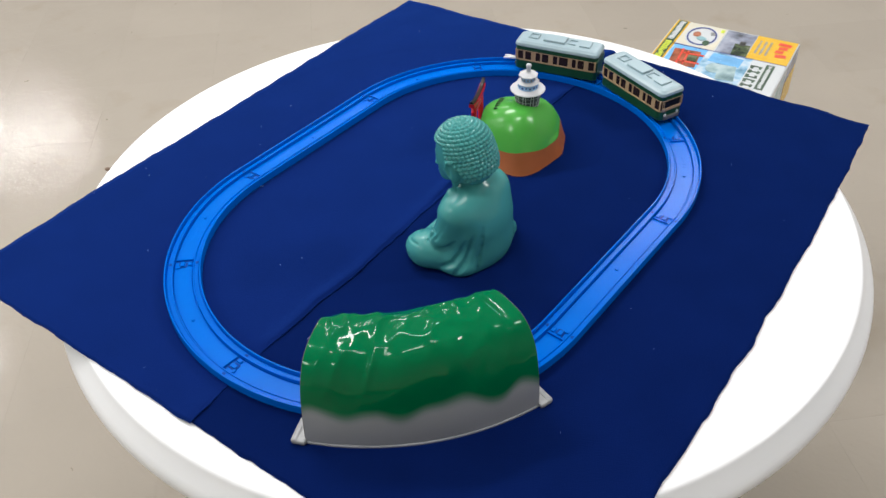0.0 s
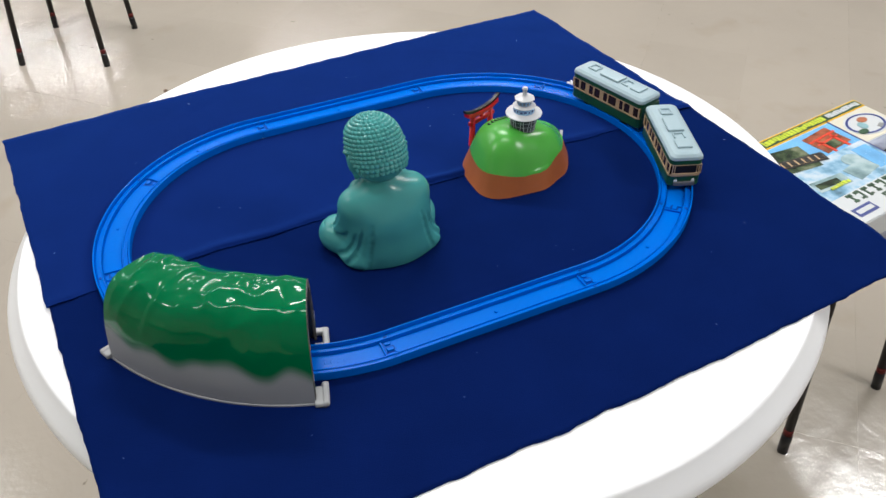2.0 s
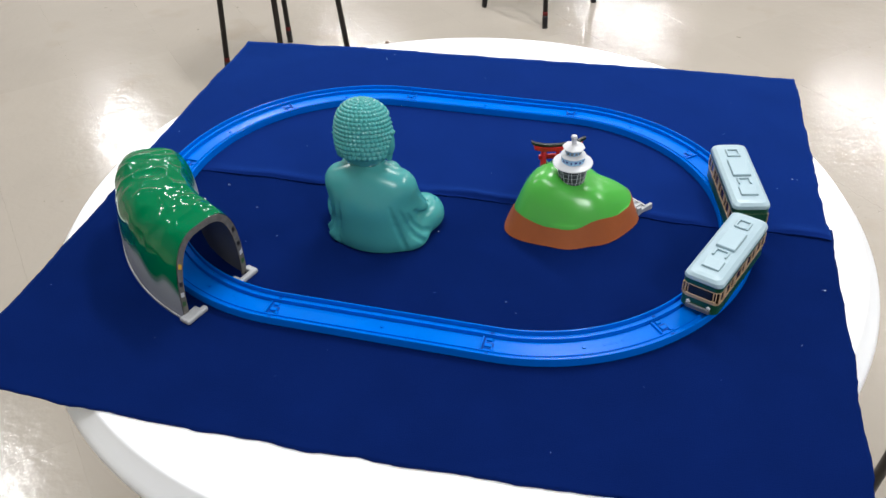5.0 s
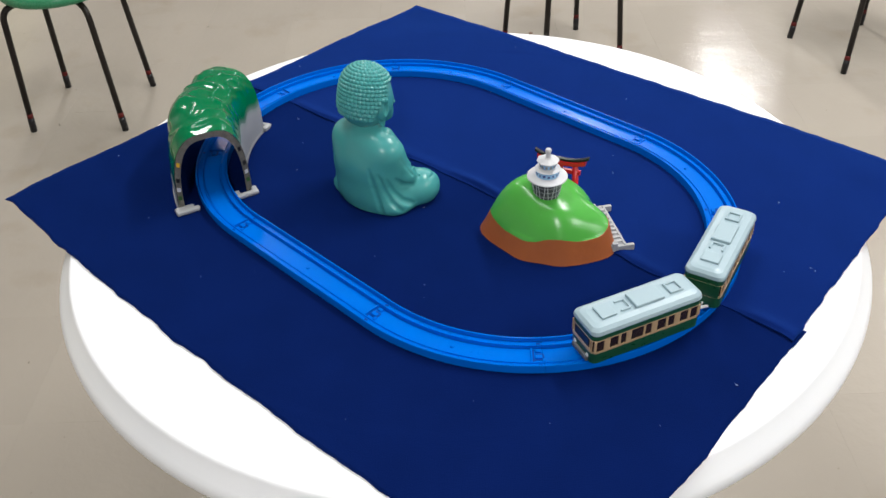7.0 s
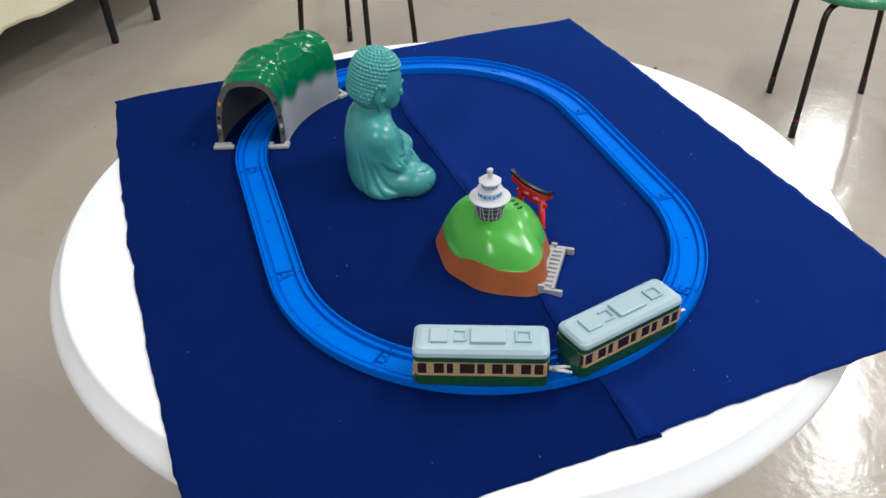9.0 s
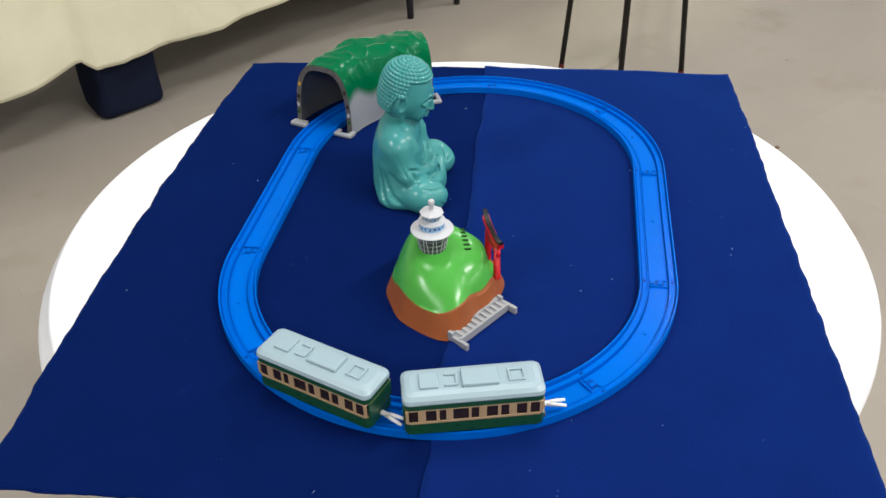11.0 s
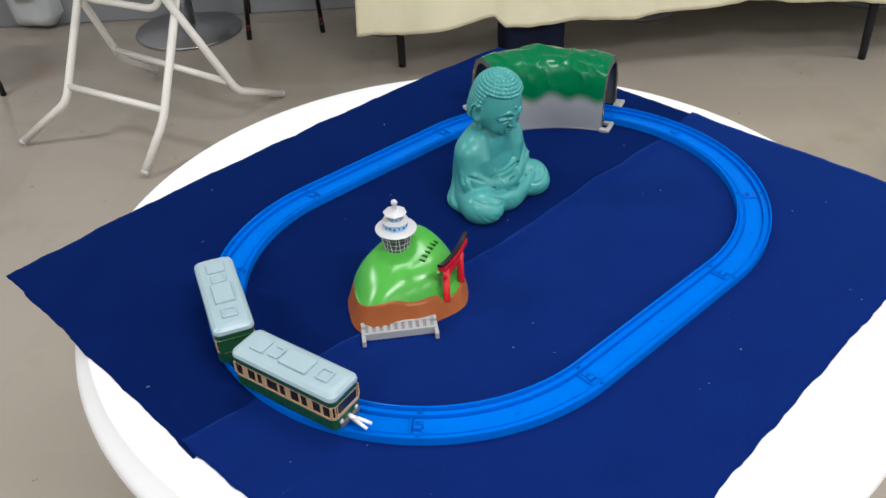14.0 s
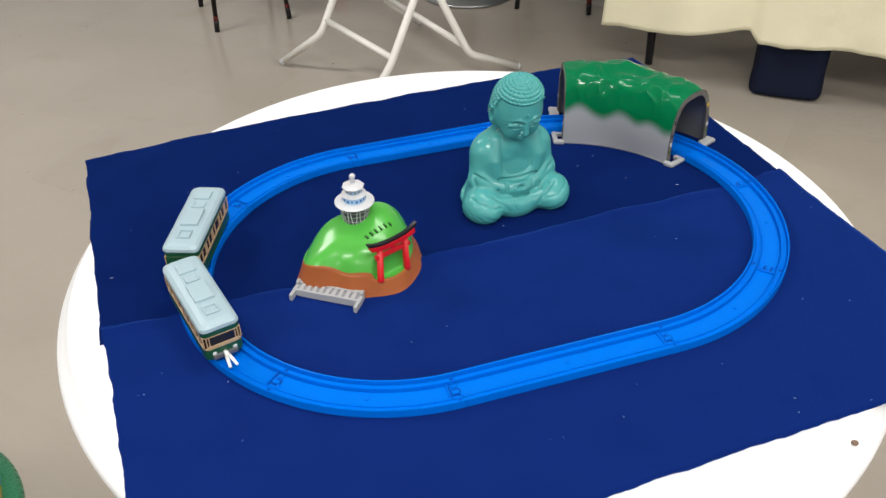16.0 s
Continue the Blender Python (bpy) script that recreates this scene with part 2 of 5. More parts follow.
def tunnel_material():
    """Glossy green paint over grey plastic, with a soft sprayed edge that waves along the wall."""
    m = mat("green_over_grey_plastic", (0.001, 0.135, 0.048), 0.2, var=0.05, scale=25, spec=0.16)
    nt = m.node_tree
    N, L = nt.nodes, nt.links
    p = N["Principled BSDF"]
    green = p.inputs["Base Color"].links[0].from_socket
    tc = N.new("ShaderNodeTexCoord")
    sep = N.new("ShaderNodeSeparateXYZ")
    L.new(tc.outputs["Object"], sep.inputs[0])

    def math_node(op, a, b):
        k = N.new("ShaderNodeMath")
        k.operation = op
        for i, v in enumerate((a, b)):
            if isinstance(v, (int, float)):
                k.inputs[i].default_value = v
            elif v is not None:
                L.new(v, k.inputs[i])
        return k.outputs[0]

    flat = N.new("ShaderNodeVectorMath")
    flat.operation = "MULTIPLY"
    flat.inputs[1].default_value = (1, 1, 0)
    L.new(tc.outputs["Object"], flat.inputs[0])
    ln = N.new("ShaderNodeVectorMath")
    ln.operation = "LENGTH"
    L.new(flat.outputs[0], ln.inputs[0])
    side = N.new("ShaderNodeMapRange")
    side.inputs["From Min"].default_value, side.inputs["From Max"].default_value = 0.18, 0.255
    side.inputs["To Min"].default_value, side.inputs["To Max"].default_value = 0.050, 0.034
    L.new(ln.outputs["Value"], side.inputs["Value"])
    no = N.new("ShaderNodeTexNoise")
    no.inputs["Scale"].default_value, no.inputs["Detail"].default_value = 32.0, 0.0
    L.new(flat.outputs[0], no.inputs["Vector"])
    wob = math_node("MULTIPLY", math_node("SUBTRACT", no.outputs["Fac"], 0.5), 0.036)
    lim = math_node("ADD", side.outputs["Result"], wob)
    d = math_node("SUBTRACT", sep.outputs["Z"], lim)
    fac = N.new("ShaderNodeMapRange")
    fac.interpolation_type = "SMOOTHSTEP"
    fac.inputs["From Min"].default_value, fac.inputs["From Max"].default_value = -0.010, 0.007
    L.new(d, fac.inputs["Value"])
    mix = N.new("ShaderNodeMix")
    mix.data_type = "RGBA"
    mix.inputs[6].default_value = (0.31, 0.325, 0.35, 1)
    L.new(green, mix.inputs[7])
    L.new(fac.outputs["Result"], mix.inputs[0])
    L.new(mix.outputs[2], p.inputs["Base Color"])
    rg = N.new("ShaderNodeMapRange")
    rg.inputs["To Min"].default_value, rg.inputs["To Max"].default_value = 0.42, 0.07
    L.new(fac.outputs["Result"], rg.inputs["Value"])
    L.new(rg.outputs["Result"], p.inputs["Roughness"])
    return m


M["tunnel"] = tunnel_material()


# ---------------------------------------------------------------- mesh helpers
def empty(name, at, turn=0.0):
    ob = new(name)
    ob.empty_display_size = 0.02
    ob.matrix_world = pose(*at, 0, 0, turn)
    return ob


def finish(name, bm, material, parent=None, label="", smooth=True):
    me = bpy.data.meshes.new(name)
    bm.normal_update()
    bm.to_mesh(me)
    bm.free()
    if smooth:
        me.polygons.foreach_set("use_smooth", [True] * len(me.polygons))
    me.materials.append(material)
    ob = new(name, me)
    if parent:
        ob.parent = parent
    return tagged(ob, label)


def part(name, bm, material, parent, label="", smooth=False):
    return finish(name, bm, material, parent, label, smooth)


def grid_mesh(name, verts, faces, material, parent=None, label="", smooth=True):
    me = bpy.data.meshes.new(name)
    me.from_pydata([tuple(map(float, v)) for v in verts], [], [tuple(map(int, f)) for f in faces])
    me.update()
    if smooth:
        me.polygons.foreach_set("use_smooth", [True] * len(me.polygons))
    me.materials.append(material)
    ob = new(name, me)
    if parent:
        ob.parent = parent
    return tagged(ob, label)


def box(size, at=(0, 0, 0), bevel=0.0, turn=0.0, bm=None, seg=2):
    """A bevelled box in a bmesh, about its centre."""
    b = bmesh.new()
    bmesh.ops.create_cube(b, size=1.0, matrix=Matrix.Diagonal((*size, 1)))
    if bevel:
        bmesh.ops.bevel(b, geom=b.edges[:] + b.verts[:], offset=bevel, segments=seg, profile=0.5, affect="EDGES")
    bmesh.ops.transform(b, matrix=Matrix.Translation(at) @ Matrix.Rotation(radians(turn), 4, "Z"), verts=b.verts)
    if bm is None:
        return b
    me = bpy.data.meshes.new("tmp")
    b.to_mesh(me)
    b.free()
    bm.from_mesh(me)
    bpy.data.meshes.remove(me)
    return bm


def lathe(profile, seg=48, at=(0, 0, 0)):
    """A turned body from (radius, height) pairs; ends at radius 0 are closed."""
    b = bmesh.new()
    rings = []
    for r, z in profile:
        if r < 1e-6:
            rings.append([b.verts.new((at[0], at[1], at[2] + z))])
        else:
            rings.append([b.verts.new((at[0] + r * math.cos(2 * math.pi * i / seg), at[1] + r * math.sin(2 * math.pi * i / seg), at[2] + z)) for i in range(seg)])
    for a, c in zip(rings, rings[1:]):
        for i in range(seg):
            j = (i + 1) % seg
            if len(a) == 1 and len(c) == 1:
                continue
            if len(a) == 1:
                b.faces.new((a[0], c[j], c[i]))
            elif len(c) == 1:
                b.faces.new((a[i], a[j], c[0]))
            else:
                b.faces.new((a[i], a[j], c[j], c[i]))
    bmesh.ops.recalc_face_normals(b, faces=b.faces)
    return b


def tube(points, radii, seg=12, caps=True):
    """A round bar along points; radii is one number or one per point."""
    pts = [Vector(p) for p in points]
    rs = radii if isinstance(radii, (list, tuple)) else [radii] * len(pts)
    b = bmesh.new()
    rings = []
    prev = None
    for i, p in enumerate(pts):
        d = (pts[min(i + 1, len(pts) - 1)] - pts[max(i - 1, 0)]).normalized()
        if prev is None:
            x = d.orthogonal().normalized()
        else:
            x = (prev - d * prev.dot(d)).normalized()
        prev = x
        y = d.cross(x)
        rings.append([b.verts.new(p + rs[i] * (math.cos(2 * math.pi * k / seg) * x + math.sin(2 * math.pi * k / seg) * y)) for k in range(seg)])
    for a, c in zip(rings, rings[1:]):
        for k in range(seg):
            b.faces.new((a[k], a[(k + 1) % seg], c[(k + 1) % seg], c[k]))
    if caps:
        b.faces.new(rings[0][::-1])
        b.faces.new(rings[-1])
    bmesh.ops.recalc_face_normals(b, faces=b.faces)
    return b


def rounded(points, r, n=6):
    """The points of a bent bar whose corners are rounded with radius r."""
    pts = [Vector(p) for p in points]
    out = [pts[0]]
    for a, c, e in zip(pts, pts[1:], pts[2:]):
        d1, d2 = (a - c).normalized(), (e - c).normalized()
        p1, p2 = c + d1 * r, c + d2 * r
        for k in range(n + 1):
            t = k / n
            out.append((1 - t) ** 2 * p1 + 2 * t * (1 - t) * c + t * t * p2)
    out.append(pts[-1])
    return out


def smoothstep(a, b, x):
    t = np.clip((x - a) / (b - a), 0, 1)
    return t * t * (3 - 2 * t)


# ---------------------------------------------------------------- the room
def slab(name, u0, u1, n0, n1, z0, z1, material, label, category):
    b = box((u1 - u0, n1 - n0, z1 - z0))
    ob = finish(name, b, material, None, label, smooth=False)
    ob.matrix_world = pose(*room((u0 + u1) / 2, (n0 + n1) / 2, (z0 + z1) / 2), 0, 0, ROOM_TURN)
    return tagged(ob, category=category, kind="structure")


U0, U1, N0, N1 = -4.5, 8.0, -8.5, 2.40
floor = slab("floor", U0, U1, N0, N1, FLOOR - 0.12, FLOOR - 0.003, M["sub"], "beige waxed vinyl tile floor with faint joints", "floor")
slab("wall_south", U0 - 0.1, U1 + 0.1, N1, N1 + 0.1, FLOOR - 0.12, CEIL, M["wall"], "plain white painted wall", "wall")
# the next three walls are unseen: added to close the room and bounce light
slab("wall_north", U0 - 0.1, U1 + 0.1, N0 - 0.1, N0, FLOOR - 0.12, CEIL, M["wall_far"], "unseen plain wall, its grey set for bounce light", "wall")
slab("wall_east", U0 - 0.1, U0, N0, N1, FLOOR - 0.12, CEIL, M["wall_far"], "unseen plain wall, its grey set for bounce light", "wall")
slab("wall_west", U1, U1 + 0.1, N0, N1, FLOOR - 0.12, CEIL, M["wall_far"], "unseen plain wall, its grey set for bounce light", "wall")
slab("ceiling", U0 - 0.1, U1 + 0.1, N0 - 0.1, N1 + 0.1, CEIL, CEIL + 0.1, M["ceil"], "plain white ceiling boards", "ceiling")
slab("baseboard", U0, U1, N1 - 0.012, N1, FLOOR, FLOOR + 0.10, M["baseb"], "grey vinyl baseboard along the white wall", "baseboard")

# unseen lamp housings above the lights, the added one over the table included
for lu, ln, lw in LAMPS:
    fx = tagged(empty("ceiling_lamp", room(lu, ln, CEIL), ROOM_TURN), "unseen white fluorescent ceiling lamp fixture", "lamp", "ceiling lamps")
    part("housing", box((1.26, 0.34, 0.06), (0, 0, -0.03), 0.006), M["lightgrey"], fx)

# ---------------------------------------------------------------- the round table
TC = (0.0165, -0.0040)
table = tagged(empty("round_table", (TC[0], TC[1], FLOOR)), "round white plastic table with a sloping rim", "table")
H = -0.0041 - FLOOR
top = lathe([(0, H), (0.20, H), (0.40, H), (0.4300, H), (0.4318, H - 0.0004), (0.4331, H - 0.0013), (0.4342, H - 0.0030), (0.4385, H - 0.0095), (0.4440, H - 0.0155), (0.4468, H - 0.0192), (0.4484, H - 0.0222), (0.4492, H - 0.0258),
             (0.4490, H - 0.0300), (0.4476, H - 0.0335), (0.4440, H - 0.0360), (0.4380, H - 0.0360), (0.4320, H - 0.0320), (0.4180, H - 0.0220), (0.4050, H - 0.0180), (0, H - 0.0180)], 160)
part("tabletop", top, M["table"], table, smooth=True)
for k in range(4):
    a = math.pi / 4 + k * math.pi / 2
    part("leg", tube([(0.24 * math.cos(a), 0.24 * math.sin(a), H - 0.017), (0.30 * math.cos(a), 0.30 * math.sin(a), 0.0)], [0.024, 0.018], 16), M["table"], table, smooth=True)

# ---------------------------------------------------------------- the two felt cloths
CL = {"NE": (0.390, 0.377), "NW": (-0.404, 0.342), "SW": (-0.377, -0.367), "SE": (0.432, -0.334)}
SEAM_X = [-0.39, -0.34, -0.30, -0.20, -0.10, -0.04, 0.0, 0.06, 0.14, 0.22, 0.30, 0.36, 0.39, 0.415]
SEAM_Y = [-0.013, -0.007, -0.002, 0.000, 0.003, 0.009, 0.0095, 0.010, 0.013, 0.015, 0.0155, 0.020, 0.0195, 0.017]
FOLD_X = [-0.40, -0.37, -0.345, -0.30, -0.28, -0.20, -0.12, -0.02, 0.00, 0.035, 0.07, 0.10, 0.20, 0.24, 0.27, 0.295, 0.350, 0.375, 0.40, 0.42]
FOLD_H = [0.0004, 0.0010, 0.0000, 0.0000, 0.0024, 0.0031, 0.0022, 0.0017, 0.0037, 0.0061, 0.0044, 0.0020, 0.0020, 0.0031, 0.0020, 0.0000, 0.0000, 0.0030, 0.0026, 0.0012]
SEAM_W, SEAM_E = (-0.390, -0.017), (0.415, 0.018)


def cloth(name, p00, p10, p01, p11, lift_side, base_z, bow, label, nu=190, nv=96):
    """A felt sheet between four corners, v from the 0 to the 1 side, with wandering cut edges."""
    us, vs = np.linspace(0, 1, nu), np.linspace(0, 1, nv) ** (1.5 if lift_side else 1.0)
    P = np.zeros((nu, nv, 3))
    c = [np.array(p) for p in (p00, p10, p01, p11)]
    for i, u in enumerate(us):
        for j, v in enumerate(vs):
            x, y = (1 - u) * (1 - v) * c[0] + u * (1 - v) * c[1] + (1 - u) * v * c[2] + u * v * c[3]
            wob = 0.0024
            y += bow * 4 * u * (1 - u) * v
            eu, ev = min(u, 1 - u), min(v, 1 - v)
            fu, fv = math.exp(-eu * 40), math.exp(-ev * 22)
            n1 = noise.noise((x * 22, y * 22, 3.1)) + 0.6 * noise.noise((x * 60, y * 60, 7.7)) + 0.3 * noise.noise((x * 170, y * 170, 1.7))
            n2 = noise.noise((x * 22, y * 22, 13.1)) + 0.6 * noise.noise((x * 60, y * 60, 17.7)) + 0.3 * noise.noise((x * 170, y * 170, 11.7))
            x += wob * n1 * fu
            y += wob * n2 * fv
            d = math.hypot(x - TC[0], y - TC[1])
            over = max(0.0, d - 0.43)
            z = base_z + 0.0006 * (1 + noise.noise((x * 9, y * 9, 0.5))) * (0.3 + (d > 0.36)) * 0.5
            z += -0.10 * over ** 1.6 + 0.004 * noise.noise((x * 12, y * 12, 4.2)) * min(1.0, over * 25)
            P[i, j] = (x, y, z)
    if lift_side:
        # the lapped edge stands up a little and wanders
        for i in range(nu):
            x = P[i, 0, 0]
            lift = 0.0003 + 0.0011 * max(0.0, noise.noise((x * 7, 1.7, 0))) + 0.0006 * max(0.0, noise.noise((x * 19, 4.7, 0)))
            lift += 0.0020 * float(smoothstep(0.35, 0.41, x)) + 0.0012 * float(smoothstep(-0.34, -0.38, x))
            line = SEAM_W[1] + (x - SEAM_W[0]) / (SEAM_E[0] - SEAM_W[0]) * (SEAM_E[1] - SEAM_W[1])
            wand = float(np.interp(x, SEAM_X, SEAM_Y)) - line + 0.0014 * noise.noise((x * 15, 2.1, 0))
            for j in range(24):
                f = max(0.0, 1 - vs[j] / 0.105) ** 2
                P[i, j, 2] += lift * f
                P[i, j, 1] += wand * f
            # a soft fold runs along behind the edge, pressed flat under the rails
            high = float(np.interp(x, FOLD_X, FOLD_H)) * (1 + 0.35 * noise.noise((x * 26, 8.3, 0)))
            back = 0.0050 + 0.0020 * noise.noise((x * 17, 5.5, 0))
            for j in range(30):
                away = P[i, j, 1] - P[i, 0, 1]
                P[i, j, 2] += high * math.exp(-((away - back) / (0.0034 if away < back else 0.0100)) ** 2)
    th = 0.0013
    verts = np.concatenate([P.reshape(-1, 3), (P - (0, 0, th)).reshape(-1, 3)])
    n = nu * nv
    idx = np.arange(n).reshape(nu, nv)
    f = []
    a, b_, c_, d_ = idx[:-1, :-1].ravel(), idx[1:, :-1].ravel(), idx[1:, 1:].ravel(), idx[:-1, 1:].ravel()
    f += list(zip(a, b_, c_, d_)) + list(zip(d_ + n, c_ + n, b_ + n, a + n))
    loop = list(idx[:, 0]) + list(idx[-1, 1:]) + list(idx[-2::-1, -1]) + list(idx[0, -2:0:-1])
    for k in range(len(loop)):
        p, q = loop[k], loop[(k + 1) % len(loop)]
        f.append((q, p, p + n, q + n))
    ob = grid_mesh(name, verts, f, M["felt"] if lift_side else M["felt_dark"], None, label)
    return tagged(ob, category="cloth", group="felt cloths on the table")


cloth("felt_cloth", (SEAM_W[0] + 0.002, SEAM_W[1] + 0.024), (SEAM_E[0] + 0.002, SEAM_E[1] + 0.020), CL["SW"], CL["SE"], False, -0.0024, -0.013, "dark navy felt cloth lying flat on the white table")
cloth("felt_cloth", SEAM_W, SEAM_E, CL["NW"], CL["NE"], True, -0.0018, -0.001, "navy blue felt cloth with a raised lapped edge")

# ---------------------------------------------------------------- toy rails
RAD, HALF, RW = 0.2145, 0.1075, 0.019
PROFILE = [(-0.0189, 0.0), (-0.0187, 0.0080), (-0.0184, 0.0088), (-0.0175, 0.0088), (-0.0171, 0.0084), (-0.0167, 0.0034), (-0.0160, 0.0034), (-0.0156, 0.0048), (-0.0115, 0.0048), (-0.0112, 0.0060), (-0.0103, 0.0060), (-0.0099, 0.0010), (-0.0091, 0.0010), (-0.0088, 0.0026)]
PROFILE = PROFILE + [(-u, z) for u, z in PROFILE[::-1]]


def rail_body(kind):
    """The moulded channel of one rail, about its middle: straight along x, or a 45 degree bend about (0, 0)."""
    n = 2 if kind == "straight" else 19
    rows = []
    for i in range(n):
        if kind == "straight":
            s = -HALF + 0.00015 + (2 * HALF - 0.0003) * i / (n - 1)
            rows.append([(s, u, z) for u, z in PROFILE])
        else:
            a = radians(-22.46 + 44.92 * i / (n - 1))
            rows.append([((RAD - u) * math.cos(a), (RAD - u) * math.sin(a), z) for u, z in PROFILE])
    m = len(PROFILE)
    verts = [p for r in rows for p in r]
    faces = []
    for i in range(n - 1):
        for k in range(m):
            a, b_ = i * m + k, i * m + (k + 1) % m
            faces.append((a, b_, b_ + m, a + m))
    faces.append(tuple(range(m))[::-1])
    faces.append(tuple((n - 1) * m + k for k in range(m)))
    b = bmesh.new()
    vs = [b.verts.new(v) for v in verts]
    for f in faces:
        b.faces.new([vs[k] for k in f])
    bmesh.ops.recalc_face_normals(b, faces=b.faces)
    return b


def joint_parts(rail, place):
    """The snap joint at a rail's leading end: a cross wall, a tongue, and darker blocks that paint the shade in its
    slots. place(s, u) maps metres to the rail.
    """
    def bar(name, s, u, ls, lu, z0, z1, m):
        x, y, turn = place(s, u)
        part(name, box((ls, lu, z1 - z0), (x, y, (z0 + z1) / 2 - 0.0008), 0.0003, turn, seg=1), m, rail)
    bar("cross_wall", -0.0100, 0.0, 0.0016, 0.0178, 0.0030, 0.0056, M["rail"])
    bar("groove_shade", -0.0084, 0.0, 0.0016, 0.0170, 0.0030, 0.0038, M["rail_shade"])
    bar("tongue", -0.0036, -0.0016, 0.0066, 0.0042, 0.0030, 0.0052, M["rail"])
    bar("tongue", -0.0038, 0.0060, 0.0052, 0.0036, 0.0030, 0.0050, M["rail"])
    bar("tongue", 0.0010, -0.0058, 0.0030, 0.0040, 0.0030, 0.0048, M["rail"])
    bar("groove_shade", -0.0036, -0.0046, 0.0082, 0.0016, 0.0030, 0.0040, M["rail_shade"])
    bar("groove_shade", 0.0006, -0.0012, 0.0016, 0.0072, 0.0030, 0.0040, M["rail_shade"])
    bar("groove_shade", -0.0030, 0.0022, 0.0064, 0.0022, 0.0030, 0.0038, M["rail_shade"])
    bar("slot_shade", -0.0030, -0.0138, 0.0036, 0.0026, 0.0046, 0.0060, M["rail_shade"])
    bar("slot_shade", -0.0030, 0.0138, 0.0036, 0.0026, 0.0046, 0.0060, M["rail_shade"])


straight = empty("toy_rail", (0, 0, 0))
part("channel", rail_body("straight"), M["rail"], straight)
joint_parts(straight, lambda s, u: (HALF + s, u, 0))
part("peg", lathe([(0, 0.0038), (0.0014, 0.0038), (0.0018, 0.0034), (0.0018, 0.0025)], 14), M["rail"], straight)
tagged(straight, "straight bright blue plastic toy rail with grooves", "toy rail", "oval of toy rails")
bend = empty("toy_rail", (0, 0, 0))
part("channel", rail_body("bend"), M["rail"], bend, smooth=False)


def bend_place(s, u):
    a = radians(22.42) + s / RAD
    return (RAD - u) * math.cos(a), (RAD - u) * math.sin(a), math.degrees(a) + 90


joint_parts(bend, bend_place)
part("peg", lathe([(0, 0.0038), (0.0014, 0.0038), (0.0018, 0.0034), (0.0018, 0.0025)], 14, (RAD, 0, 0)), M["rail"], bend)
for k in range(4):
    part("raised_mark", box((0.0034, 0.0018, 0.0003), (RAD * math.cos(0.09 + 0.028 * k), RAD * math.sin(0.09 + 0.028 * k), 0.0026), 0.0002, math.degrees(0.09 + 0.028 * k), seg=1), M["rail"], bend)
tagged(bend, "curved bright blue plastic toy rail with grooves", "toy rail", "oval of toy rails")
for k in range(4):
    for side, start in ((1, -90), (-1, 90)):
        m4 = pose(side * HALF, 0, -0.0014, 0, 0, start + 22.5 + 45 * k)
        if k == 0 and side == 1:
            bend.matrix_world = m4
        else:
            copy_thing(bend, m4)
straight.matrix_world = pose(0, RAD, -0.0014, 0, 0, 180)
copy_thing(straight, pose(0, -RAD, -0.0014))


# ---------------------------------------------------------------- the seated statue
def surface_net(F, lo, h):
    """A quad mesh of the zero level of the field F on a grid."""
    S = F < 0
    shape = np.array(F.shape) - 1
    acc, cnt = np.zeros((*shape, 3)), np.zeros(shape)
    for ax in range(3):
        cut0 = [slice(None)] * 3
        cut1 = [slice(None)] * 3
        cut0[ax], cut1[ax] = slice(0, -1), slice(1, None)
        a, b_ = F[tuple(cut0)], F[tuple(cut1)]
        cross = S[tuple(cut0)] != S[tuple(cut1)]
        t = np.where(cross, a / np.where(cross, a - b_, 1), 0)
        o1, o2 = [k for k in range(3) if k != ax]
        for i in (0, 1):
            for j in (0, 1):
                cut = [slice(None)] * 3
                cut[o1], cut[o2] = slice(i, i + shape[o1]), slice(j, j + shape[o2])
                c, tt = cross[tuple(cut)], t[tuple(cut)]
                acc[..., ax] += np.where(c, tt, 0)
                acc[..., o1] += c * i
                acc[..., o2] += c * j
                cnt += c
    cells = cnt > 0
    number = np.full(shape, -1)
    number[cells] = np.arange(cells.sum())
    verts = (np.argwhere(cells) + acc[cells] / cnt[cells][:, None]) * h + lo
    faces = []
    for ax in range(3):
        cut0 = [slice(None)] * 3
        cut1 = [slice(None)] * 3
        cut0[ax], cut1[ax] = slice(0, -1), slice(1, None)
        s0, s1 = S[tuple(cut0)], S[tuple(cut1)]
        o1, o2 = [(1, 2), (2, 0), (0, 1)][ax]
        e = np.argwhere(s0 != s1)
        e = e[(e[:, o1] > 0) & (e[:, o2] > 0) & (e[:, o1] < shape[o1]) & (e[:, o2] < shape[o2])]
        quad = []
        for d1, d2 in ((-1, -1), (0, -1), (0, 0), (-1, 0)):
            k = e.copy()
            k[:, o1] += d1
            k[:, o2] += d2
            quad.append(number[tuple(k.T)])
        quad = np.stack(quad, 1)
        flip = ~s0[tuple(e.T)]
        quad[flip] = quad[flip][:, ::-1]
        faces.append(quad)
    return verts, np.concatenate(faces)


